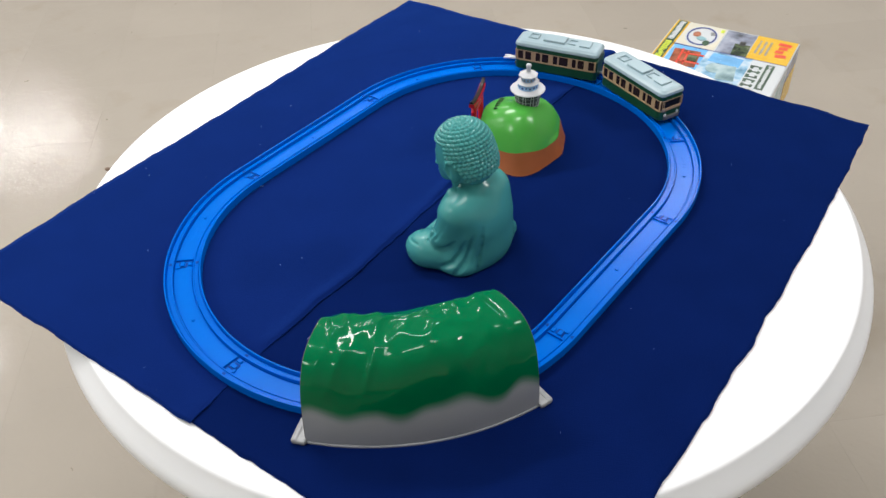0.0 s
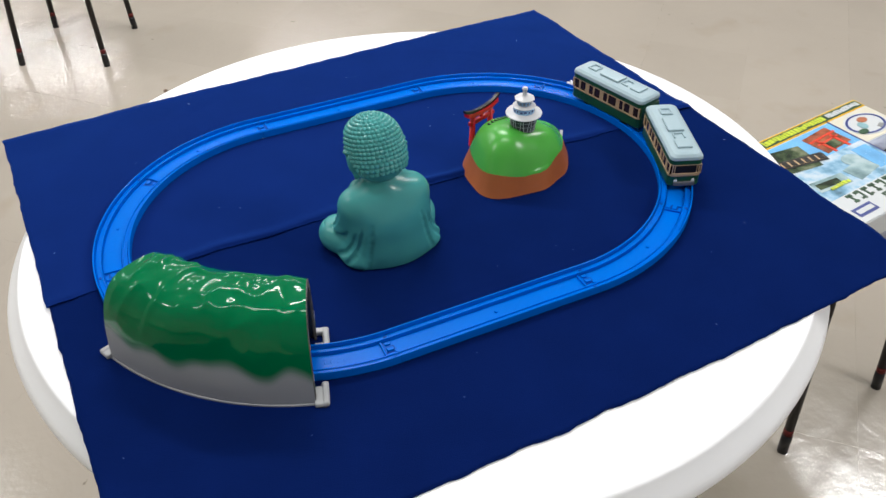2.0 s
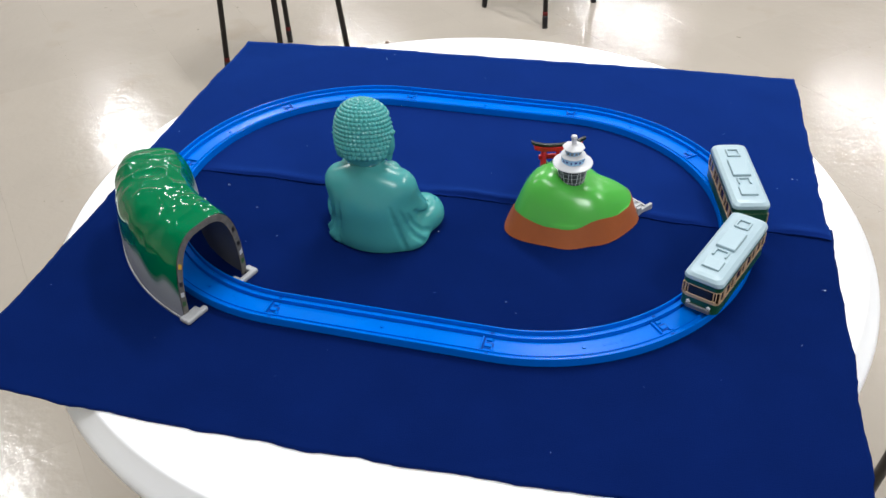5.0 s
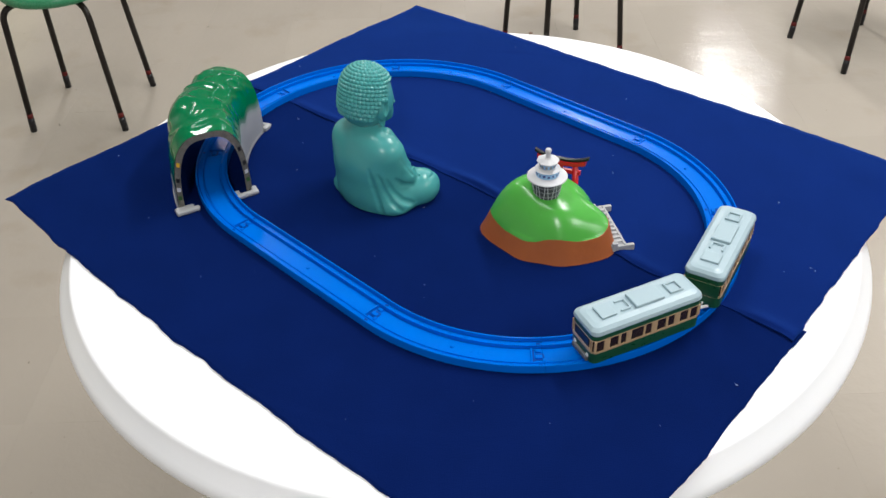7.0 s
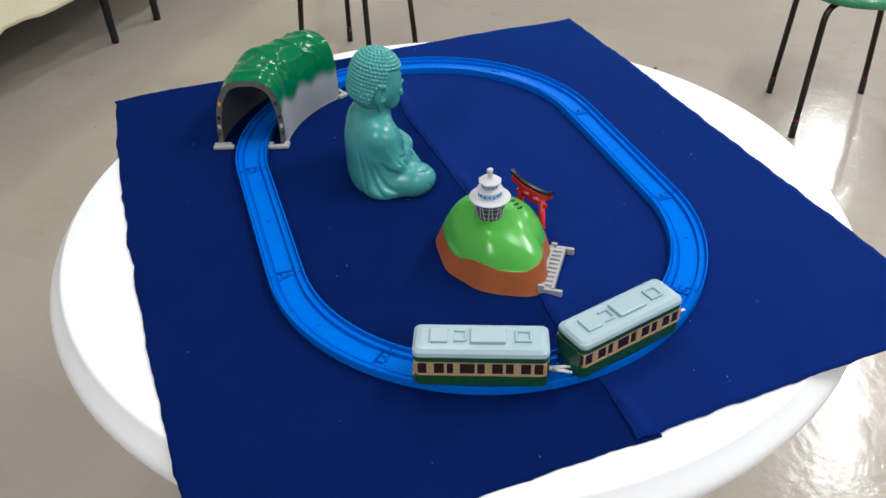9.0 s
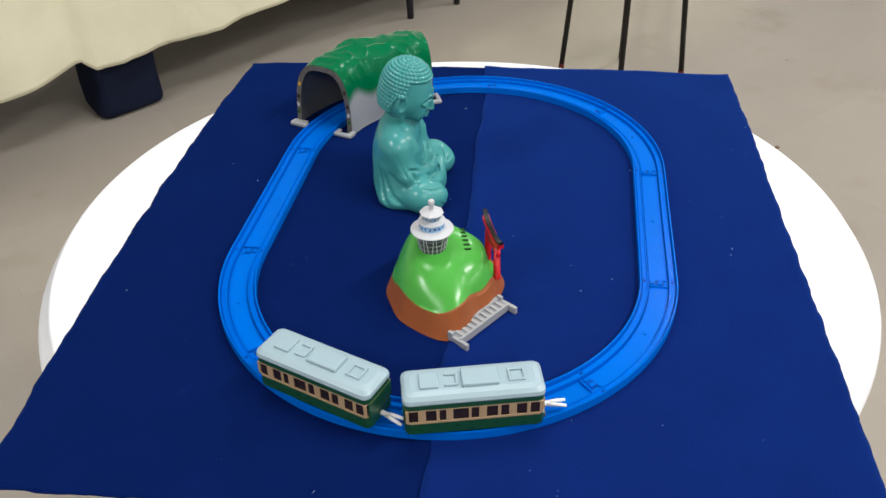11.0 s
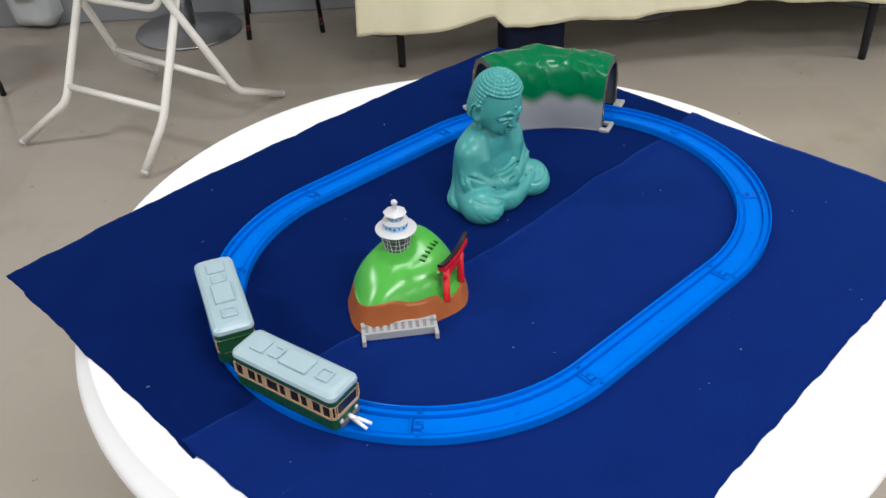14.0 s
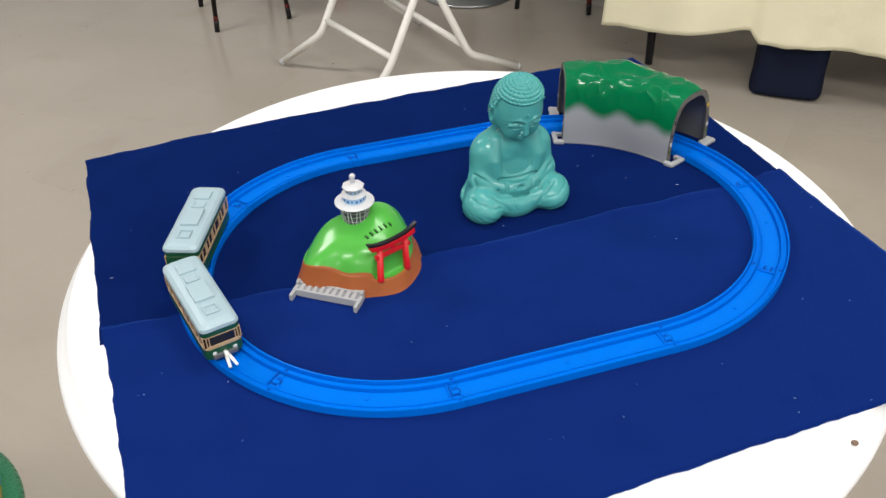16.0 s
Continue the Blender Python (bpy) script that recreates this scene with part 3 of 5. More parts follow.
def eased(verts, faces, rounds):
    """Even out a quad net: shrink and swell passes over its neighbours."""
    v = np.array(verts, dtype=float)
    e = np.concatenate([faces[:, [k, (k + 1) % 4]] for k in range(4)])
    n = np.bincount(e.ravel(), minlength=len(v))[:, None]
    for step in [0.55, -0.50] * rounds:
        acc = np.zeros_like(v)
        for k in range(3):
            acc[:, k] = np.bincount(e[:, 0], v[e[:, 1], k], len(v)) + np.bincount(e[:, 1], v[e[:, 0], k], len(v))
        v += step * (acc / n - v)
    return v


class Field:
    """A signed distance field on a grid, joined softly from round forms."""
    def __init__(self, lo, hi, h):
        self.lo, self.h = np.array(lo), h
        self.x, self.y, self.z = np.meshgrid(*[np.arange(a, b, h, dtype=np.float32) for a, b in zip(lo, hi)], indexing="ij")
        self.a = np.abs(self.x)
        self.f = np.full(self.x.shape, 1.0, np.float32)

    def ell(self, c, r, both=False):
        x = self.a if both else self.x
        dx, dy, dz = x - c[0], self.y - c[1], self.z - c[2]
        k0 = np.sqrt((dx / r[0]) ** 2 + (dy / r[1]) ** 2 + (dz / r[2]) ** 2)
        k1 = np.sqrt((dx / r[0] ** 2) ** 2 + (dy / r[1] ** 2) ** 2 + (dz / r[2] ** 2) ** 2)
        return k0 * (k0 - 1) / np.maximum(k1, 1e-3)

    def cap(self, a, b, r0, r1=None, both=False):
        x = self.a if both else self.x
        r1 = r0 if r1 is None else r1
        d = [q - p for p, q in zip(a, b)]
        dx, dy, dz = x - a[0], self.y - a[1], self.z - a[2]
        t = np.clip((dx * d[0] + dy * d[1] + dz * d[2]) / sum(q * q for q in d), 0, 1)
        return np.sqrt((dx - t * d[0]) ** 2 + (dy - t * d[1]) ** 2 + (dz - t * d[2]) ** 2) - (r0 + t * (r1 - r0))

    def add(self, g, k):
        t = np.clip(0.5 + 0.5 * (g - self.f) / k, 0, 1)
        self.f = g + (self.f - g) * t - k * t * (1 - t)

    def cut(self, g, k):
        t = np.clip(0.5 - 0.5 * (self.f + g) / k, 0, 1)
        self.f = self.f + (-g - self.f) * t + k * t * (1 - t)

    def net(self, rounds):
        v, q = surface_net(self.f.astype(float), self.lo, self.h)
        return eased(v, q, rounds), q


def statue():
    """A seated figure with snail-curl hair, one mesh: x to its right, y ahead, z up."""
    B = Field((-0.076, -0.058, -0.004), (0.076, 0.068, 0.104), 0.00092)
    # torso: a bell with sloping shoulders
    B.add(B.ell((0, -0.0195, 0.042), (0.0455, 0.0285, 0.050)), 0.010)
    B.add(B.ell((0, -0.013, 0.010), (0.0500, 0.0340, 0.034)), 0.012)
    B.add(B.cap((0, -0.0155, 0.0785), (0.0265, -0.0150, 0.0690), 0.0200, 0.0190, True), 0.010)
    # thighs and the round, cloth-covered knees
    B.add(B.cap((0.030, -0.014, 0.015), (0.0455, 0.016, 0.0165), 0.0180, 0.0180, True), 0.010)
    B.add(B.ell((0.0410, 0.0170, 0.0130), (0.0226, 0.0270, 0.0178), True), 0.009)
    B.add(B.ell((0.0350, -0.0160, 0.0070), (0.0205, 0.0215, 0.0120), True), 0.008)
    # lap and the cloth that hangs between the shins
    B.add(B.ell((0, 0.006, 0.010), (0.040, 0.030, 0.020)), 0.008)
    B.add(B.cap((0.0400, 0.0240, 0.0150), (0.0080, 0.0270, 0.0155), 0.0125, 0.0092, True), 0.003)
    B.add(B.ell((0.001, 0.0275, 0.0100), (0.0210, 0.0105, 0.0130)), 0.0030)
    # upper arms, wide sleeves, forearms
    B.add(B.cap((0.0405, -0.0010, 0.0360), (0.0190, 0.0130, 0.0315), 0.0125, 0.0095, True), 0.004)
    B.add(B.cap((0.0200, 0.0125, 0.0315), (0.0090, 0.0180, 0.0305), 0.0085, 0.0080, True), 0.0025)
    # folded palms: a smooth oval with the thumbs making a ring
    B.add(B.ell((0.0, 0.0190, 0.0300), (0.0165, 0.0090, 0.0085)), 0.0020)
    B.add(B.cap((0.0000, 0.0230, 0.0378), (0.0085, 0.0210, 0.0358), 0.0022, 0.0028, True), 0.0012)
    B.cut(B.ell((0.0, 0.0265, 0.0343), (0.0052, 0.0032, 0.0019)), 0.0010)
    # chest inside the parted robe
    B.add(B.ell((0.0, -0.0085, 0.0610), (0.0215, 0.0150, 0.0230)), 0.0040)
    B.add(B.ell((0.0085, 0.0012, 0.0640), (0.0098, 0.0054, 0.0078), True), 0.0025)
    B.cut(B.cap((0.0015, 0.0072, 0.0550), (0.0155, 0.0052, 0.0568), 0.0012, 0.0009, True), 0.0012)
    B.add(B.ell((0.0, -0.0040, 0.0420), (0.0340, 0.0150, 0.0210)), 0.0050)
    # robe borders down both sides, meeting in a low curve over the belly
    B.add(B.cap((0.0232, -0.0060, 0.0820), (0.0262, 0.0030, 0.0620), 0.0088, 0.0086, True), 0.0008)
    B.add(B.cap((0.0262, 0.0030, 0.0620), (0.0232, 0.0068, 0.0450), 0.0086, 0.0072, True), 0.0008)
    B.add(B.cap((0.0215, 0.0080, 0.0460), (0.0120, 0.0098, 0.0405), 0.0055, 0.0047, True), 0.0008)
    B.add(B.cap((0.0120, 0.0098, 0.0405), (0.0, 0.0102, 0.0390), 0.0047, 0.0047, True), 0.0008)
    B.add(B.cap((0.0335, -0.0110, 0.0650), (0.0385, -0.0040, 0.0410), 0.0148, 0.0132, True), 0.009)
    # hanging sleeve edge: a curved hem round each elbow
    B.add(B.cap((0.0460, -0.0080, 0.0500), (0.0455, 0.0030, 0.0340), 0.0036, 0.0036, True), 0.0040)
    B.add(B.cap((0.0455, 0.0030, 0.0340), (0.0330, 0.0125, 0.0310), 0.0040, 0.0036, True), 0.0040)
    # soft folds: fans from the hips over the knees, and small tucks at the knee fronts
    shape = B.f.copy()

    def skin(turn, z):
        """Where the body's surface lies at a height, in a direction from the back (0) over the side (90)."""
        d = np.array([math.sin(radians(turn)), -math.cos(radians(turn))])
        r = 0.015
        while r < 0.075:
            p = np.array([0, -0.004, z]) + r * np.array([*d, 0])
            if shape[tuple(np.round((p - B.lo) / B.h).astype(int))] > 0:
                break
            r += 0.0005
        return tuple(p + 0.0006 * np.array([*d, 0]))

    for width, soft, line in ((0.0011, 0.0042, ((36, 0.056), (39, 0.040), (43, 0.022), (47, 0.003))),
                              (0.0013, 0.0042, ((48, 0.050), (53, 0.034), (60, 0.018), (70, 0.006))),
                              (0.0013, 0.0042, ((58, 0.044), (64, 0.030), (73, 0.018), (84, 0.011))),
                              (0.0012, 0.0042, ((70, 0.042), (78, 0.034), (90, 0.030)))):
        at = np.linspace(0, len(line) - 1, 3 * (len(line) - 1) + 1)
        pts = [skin(np.interp(k, range(len(line)), [q[0] for q in line]), np.interp(k, range(len(line)), [q[1] for q in line])) for k in at]
        for k, (p, q) in enumerate(zip(pts, pts[1:])):
            w = width * min(1.0, 0.25 + 0.3 * k)
            B.cut(B.cap(p, q, w, w, True), soft)
    for width, soft, line in ((0.0009, 0.0020, ((127, 0.003), (122, 0.010), (116, 0.017))), (0.0009, 0.0020, ((136, 0.003), (130, 0.009), (124, 0.015))),
                              (0.0009, 0.0020, ((145, 0.003), (140, 0.009), (134, 0.014))), (0.0008, 0.0022, ((158, 0.012), (146, 0.020), (130, 0.026), (112, 0.030)))):
        at = np.linspace(0, len(line) - 1, 3 * (len(line) - 1) + 1)
        pts = [skin(np.interp(k, range(len(line)), [q[0] for q in line]), np.interp(k, range(len(line)), [q[1] for q in line])) for k in at]
        for p, q in zip(pts, pts[1:]):
            B.cut(B.cap(p, q, width, width, True), soft)
    B.cut(B.cap((0.0420, 0.0260, 0.0330), (0.0180, 0.0375, 0.0160), 0.0008, 0.0008, True), 0.0022)
    B.cut(B.cap((0.0560, 0.0060, 0.0340), (0.0340, 0.0260, 0.0300), 0.0006, 0.0006, True), 0.0018)
    B.cut(B.cap((-0.0150, 0.0385, 0.0100), (-0.0080, 0.0360, 0.0210), 0.0006, 0.0006), 0.0016)
    B.cut(B.cap((0.0050, 0.0395, 0.0080), (0.0130, 0.0360, 0.0200), 0.0006, 0.0006), 0.0016)
    for a0, a1, w, k in (((0.0245, 0.0090, 0.0440), (0.0255, 0.0240, 0.0260), 0.0014, 0.0014),
                         ((0.0150, 0.0170, 0.0420), (0.0165, 0.0285, 0.0260), 0.0013, 0.0012),
                         ((0.0, 0.0290, 0.0228), (0.0240, 0.0235, 0.0225), 0.0016, 0.0018),
                         ((0.0, 0.0150, 0.0405), (0.0220, 0.0130, 0.0420), 0.0014, 0.0016),
                         ((0.0480, 0.0030, 0.0480), (0.0330, 0.0180, 0.0400), 0.0015, 0.0022),
                         ((0.0530, -0.0050, 0.0600), (0.0500, 0.0090, 0.0380), 0.0016, 0.0030),
                         ((0.0510, -0.0120, 0.0640), (0.0530, -0.0010, 0.0420), 0.0008, 0.0028),
                         ((0.0250, 0.0390, 0.0020), (0.0215, 0.0360, 0.0220), 0.0012, 0.0020)):
        B.cut(B.cap(a0, a1, w, w, True), k)
    # neck
    B.add(B.cap((0, -0.0090, 0.0760), (0, -0.0075, 0.1040), 0.0165, 0.0160), 0.006)
    B.f = np.maximum(B.f, -B.z)
    body_v, body_f = B.net(1)

    # head, built level about its own middle, then bowed and set on the neck
    Hd = Field((-0.040, -0.042, -0.046), (0.040, 0.042, 0.044), 0.0006)
    Hd.add(Hd.ell((0, 0.0015, -0.0020), (0.0282, 0.0290, 0.0285)), 0.01)
    Hd.add(Hd.ell((0, 0.0000, 0.0120), (0.0190, 0.0190, 0.0140)), 0.016)
    Hd.add(Hd.ell((0, -0.0050, -0.0150), (0.0240, 0.0205, 0.0190)), 0.010)
    Hd.add(Hd.ell((0, 0.0090, -0.0150), (0.0250, 0.0220, 0.0220)), 0.012)
    Hd.add(Hd.ell((0, 0.0225, -0.0335), (0.0095, 0.0060, 0.0050)), 0.007)
    Hd.add(Hd.ell((0.0125, 0.0220, -0.0235), (0.0085, 0.0070, 0.0090), True), 0.006)
    Hd.add(Hd.ell((0, -0.0060, -0.0200), (0.0235, 0.0180, 0.0180)), 0.008)
    # brow arcs run into the long nose
    Hd.add(Hd.cap((0, 0.0310, -0.0050), (0, 0.0352, -0.0195), 0.0018, 0.0033), 0.0030)
    Hd.add(Hd.ell((0.0030, 0.0325, -0.0200), (0.0024, 0.0024, 0.0018), True), 0.0015)
    Hd.add(Hd.cap((0.0012, 0.0318, -0.0060), (0.0090, 0.0312, -0.0010), 0.0017, 0.0018, True), 0.0010)
    Hd.add(Hd.cap((0.0090, 0.0312, -0.0010), (0.0200, 0.0238, -0.0045), 0.0018, 0.0012, True), 0.0010)
    Hd.cut(Hd.ell((0.0115, 0.0315, -0.0072), (0.0085, 0.0034, 0.0034), True), 0.0018)
    Hd.add(Hd.ell((0.0120, 0.0262, -0.0102), (0.0085, 0.0046, 0.0038), True), 0.0005)
    Hd.cut(Hd.cap((0.0045, 0.0308, -0.0118), (0.0115, 0.0302, -0.0138), 0.0015, 0.0016, True), 0.0005)
    Hd.cut(Hd.cap((0.0115, 0.0302, -0.0138), (0.0205, 0.0236, -0.0105), 0.0016, 0.0012, True), 0.0005)
    # mouth and chin
    Hd.add(Hd.cap((0, 0.0320, -0.0268), (0.0065, 0.0288, -0.0270), 0.0020, 0.0010, True), 0.0012)
    Hd.add(Hd.cap((0, 0.0312, -0.0305), (0.0048, 0.0288, -0.0300), 0.0022, 0.0011, True), 0.0012)
    Hd.cut(Hd.cap((0, 0.0345, -0.0286), (0.0075, 0.0300, -0.0282), 0.0009, 0.0007, True), 0.0006)
    Hd.add(Hd.ell((0, 0.0312, 0.0035), (0.0018, 0.0018, 0.0018)), 0.0006)
    # long ears flat against the head
    Hd.add(Hd.ell((0.0272, 0.0010, -0.0120), (0.0056, 0.0085, 0.0135), True), 0.0016)
    Hd.add(Hd.cap((0.0257, 0.0025, -0.0200), (0.0242, 0.0050, -0.0305), 0.0042, 0.0034, True), 0.0020)
    Hd.cut(Hd.ell((0.0325, 0.0032, -0.0105), (0.0034, 0.0042, 0.0086), True), 0.0014)
    # curls: beads run together in level rows, with deeper furrows between the rows
    far = np.sqrt(Hd.x ** 2 + Hd.y ** 2 + Hd.z ** 2) + 1e-6
    pol = np.arccos(np.clip(Hd.z / far, -1, 1))
    az = np.arctan2(Hd.x, Hd.y)
    away = np.degrees(np.abs(az))
    limit = 60 + 36 * smoothstep(74, 85, away) + 38 * smoothstep(98, 114, away)
    step = radians(8.0)
    row = np.round(pol / step - 0.3)
    across = pol / step - 0.3 - row
    count = np.maximum(1, np.round(2 * math.pi * np.abs(np.sin(step * (row + 0.3))) / step * 0.95))
    along = az * count / (2 * math.pi) - 0.5 * (row % 2)
    along = along - np.round(along)
    curl = np.sqrt(np.clip(1 - (1.9 * across) ** 2, 0, 1)) * (0.10 + 0.90 * np.sqrt(np.clip(1 - (1.9 * along) ** 2, 0, 1)))
    cover = smoothstep(0.035, -0.035, pol - np.radians(limit))
    Hd.f = Hd.f - (cover * (0.0004 + 0.0029 * curl)).astype(np.float32)
    head_v, head_f = Hd.net(1)

    hv = head_v
    SH, BOW = 0.975, radians(14)
    hv = hv * SH * np.array([0.99, 0.99, 0.985])
    c, s = math.cos(BOW), math.sin(BOW)
    hv = np.stack([hv[:, 0], hv[:, 1] * c + hv[:, 2] * s - 0.0062, -hv[:, 1] * s + hv[:, 2] * c + 0.1275], 1)
    verts = np.concatenate([body_v, hv])
    verts[:, 0] -= 0.065 * verts[:, 2]
    faces = [tuple(q) for q in body_f] + [tuple(q) for q in head_f + len(body_v)]
    ob = grid_mesh("seated_statue", verts, faces, M["statue"], None, "glossy teal plastic seated statue with curled hair")
    ob.matrix_world = pose(-0.0505, -0.0610, -0.0022, 0, 0, 92 - 90)
    return tagged(ob, category="statue")


statue()


# ---------------------------------------------------------------- the tunnel
T0, T1 = 204.5, 250.5
RI, RO = 0.174, 0.260


def tunnel():
    tun = tagged(empty("toy_tunnel", (-HALF, 0, -0.0022)), "glossy green and grey plastic toy tunnel with rocky bumps", "toy tunnel")
    ns, nv = 150, 90
    half, mid, top_z = (RO - RI) / 2, (RO + RI) / 2, 0.089

    def shell(inset, bumpy):
        P = np.zeros((ns, nv, 3))
        for i in range(ns):
            s = i / (ns - 1)
            a = radians(T0 + (T1 - T0) * s)
            ends = min(1.0, min(s, 1 - s) * 9)
            for j in range(nv):
                ph = math.pi * j / (nv - 1)
                c, sn = math.cos(ph), math.sin(ph)
                x = (half - inset) * math.copysign(abs(c) ** 0.62, c)
                z = (top_z * (1 - 0.05 * (1 - s)) - inset) * sn ** 0.72
                # the crest leans a little towards the inside of the bend
                r = mid + x - 0.042 * z
                px, py = r * math.cos(a), r * math.sin(a)
                if bumpy:
                    up = smoothstep(0.040, 0.078, z)
                    q = Vector((px * 30, py * 30, z * 30))
                    slant = 1 - 2 * math.sqrt(noise.noise(Vector((mid * a * 46 - z * 26, z * 16 + 3 * s, 1 + 0.5 * c))) ** 2 + 0.006)
                    lump = 1 - 2 * math.sqrt(noise.noise(q * 1.55 + Vector((5, 2, 1))) ** 2 + 0.001)
                    ridge = lump + (slant - lump) * smoothstep(-0.1, 0.5, c)
                    d = (0.0036 * noise.noise(q * 0.7) + 0.0028 * ridge * abs(ridge) + 0.0002 * noise.noise(q * 3.0) + 0.0024) * up * (0.15 + 0.85 * ends) + 0.0006 * noise.noise(q) * ends
                    nx, nz = c * (0.6 if z > 0.03 else 1.0), sn
                    ln = math.hypot(nx, nz) or 1
                    r += d * nx / ln
                    z = max(0.0, z + d * nz / ln + (0.0005 + 0.0012 * math.sin(9 * s + 1) + 0.0035 * math.exp(-((s - 0.36) / 0.14) ** 2) + 0.0046 * math.exp(-((s - 0.56) / 0.13) ** 2)) * up * ends)
                    px, py = r * math.cos(a), r * math.sin(a)
                P[i, j] = (px, py, z)
        return P

    outer, inner = shell(0.0, True), shell(0.0035, False)
    idx = np.arange(ns * nv).reshape(ns, nv)
    a, b_, c_, d_ = idx[:-1, :-1].ravel(), idx[1:, :-1].ravel(), idx[1:, 1:].ravel(), idx[:-1, 1:].ravel()
    grid_mesh("shell", outer.reshape(-1, 3), list(zip(a, b_, c_, d_)), M["tunnel"], tun)
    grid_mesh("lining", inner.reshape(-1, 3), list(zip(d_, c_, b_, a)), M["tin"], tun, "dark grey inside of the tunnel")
    # portal rims with a printed stone look
    for s, out in ((0, -1), (ns - 1, 1)):
        b = bmesh.new()
        ang = radians(T0 if s == 0 else T1)
        ta = Vector((-math.sin(ang), math.cos(ang), 0)) * 0.0007 * out
        lo_, hi_ = [], []
        for j in range(nv):
            o, n = Vector(outer[s, j]), Vector(inner[s, j])
            o, n = o + (n - o) * 0.15, o + (n - o) * 1.9
            ring = [b.verts.new(o), b.verts.new(o + ta), b.verts.new(n + ta), b.verts.new(n - ta * 2)]
            lo_.append(ring)
        for r0, r1 in zip(lo_, lo_[1:]):
            for k in range(3):
                b.faces.new((r0[k], r1[k], r1[k + 1], r0[k + 1]))
        bmesh.ops.recalc_face_normals(b, faces=b.faces)
        rim = part("portal_rim", b, M["portal"], tun, "grey stone-pattern portal rim", smooth=False)
        # little printed panels on the rim
        for j, m in ((3, "darkgreen"), (6, "lightgrey"), (10, "black"), (nv - 4, "darkgreen"), (nv - 7, "lightgrey"), (nv - 11, "black"), (18, "boxyellow"), (nv - 19, "black")):
            o, n = Vector(outer[s, j]), Vector(inner[s, j])
            n = o + (n - o) * 1.9
            o2 = Vector(outer[s, min(nv - 1, j + 2)])
            ctr = (o + n) / 2 + ta * 1.25
            side = (n - o).normalized()
            upv = (o2 - o).normalized()
            w, t_ = 0.0020, 0.0026
            pb = bmesh.new()
            pv = [pb.verts.new(ctr + side * w * sx + upv * t_ * sy + ta * e) for e in (0, 0.2) for sx, sy in ((-1, -1), (1, -1), (1, 1), (-1, 1))]
            for q in ((0, 1, 2, 3), (4, 5, 6, 7), (0, 1, 5, 4), (1, 2, 6, 5), (2, 3, 7, 6), (3, 0, 4, 7)):
                pb.faces.new([pv[k] for k in q])
            bmesh.ops.recalc_face_normals(pb, faces=pb.faces)
            part("printed_panel", pb, M[m], rim)
    # base flange and feet
    for rr, sgn in ((RO, 1), (RI, -1)):
        b = bmesh.new()
        rows = []
        for i in range(40):
            an = radians(T0 + (T1 - T0) * i / 39)
            rows.append([b.verts.new(((rr + sgn * u) * math.cos(an), (rr + sgn * u) * math.sin(an), z)) for u, z in ((-0.001, 0.0), (0.0014, 0.0), (0.0012, 0.0012), (-0.001, 0.0018))])
        for r0, r1 in zip(rows, rows[1:]):
            for k in range(4):
                b.faces.new((r0[k], r1[k], r1[(k + 1) % 4], r0[(k + 1) % 4]))
        b.faces.new(rows[0])
        b.faces.new(rows[-1])
        bmesh.ops.recalc_face_normals(b, faces=b.faces)
        part("flange", b, M["flange"], tun)
        for an, out in ((T0, -1), (T1, 1)):
            # a bracket: a bar across the portal's foot and a short side bar that ties it to the wall
            c0 = rr - sgn * 0.0085
            a_ = radians(an) + out * 0.0090 / rr
            part("foot", box((0.027, 0.0066, 0.0056), (c0 * math.cos(a_), c0 * math.sin(a_), 0.0028), 0.0022, math.degrees(a_), seg=3), M["grey"], tun)
            c1 = rr + sgn * 0.0014
            if sgn > 0:
                # the outer side is one flat plate
                c1 = rr - 0.0060
                a_ = radians(an) + out * 0.0055 / rr
                part("foot", box((0.0220, 0.0130, 0.0050), (c1 * math.cos(a_), c1 * math.sin(a_), 0.0025), 0.0018, math.degrees(a_)), M["grey"], tun)
                continue
            a_ = radians(an) + out * 0.0035 / rr
            part("foot", box((0.0068, 0.0105, 0.0051), (c1 * math.cos(a_), c1 * math.sin(a_), 0.00255), 0.0012, math.degrees(a_)), M["grey"], tun)
            c2 = rr - sgn * 0.0185
            part("foot", box((0.0062, 0.0100, 0.0050), (c2 * math.cos(a_), c2 * math.sin(a_), 0.0025), 0.0012, math.degrees(a_)), M["grey"], tun)
    return tun


tunnel()


# ---------------------------------------------------------------- the island hill with tower, gate and steps
HC = (0.147, 0.004)
BASE_DEG = [0, 20, 42, 83, 106, 135, 174, 196, 212, 225, 259, 296, 328, 360]
BASE_R = [0.071, 0.072, 0.052, 0.054, 0.059, 0.065, 0.065, 0.073, 0.080, 0.075, 0.060, 0.058, 0.059, 0.071]
GATE = (0.1215 - HC[0], 0.048 - HC[1])
GATE_TURN = math.degrees(math.atan2(0.012, 0.031))


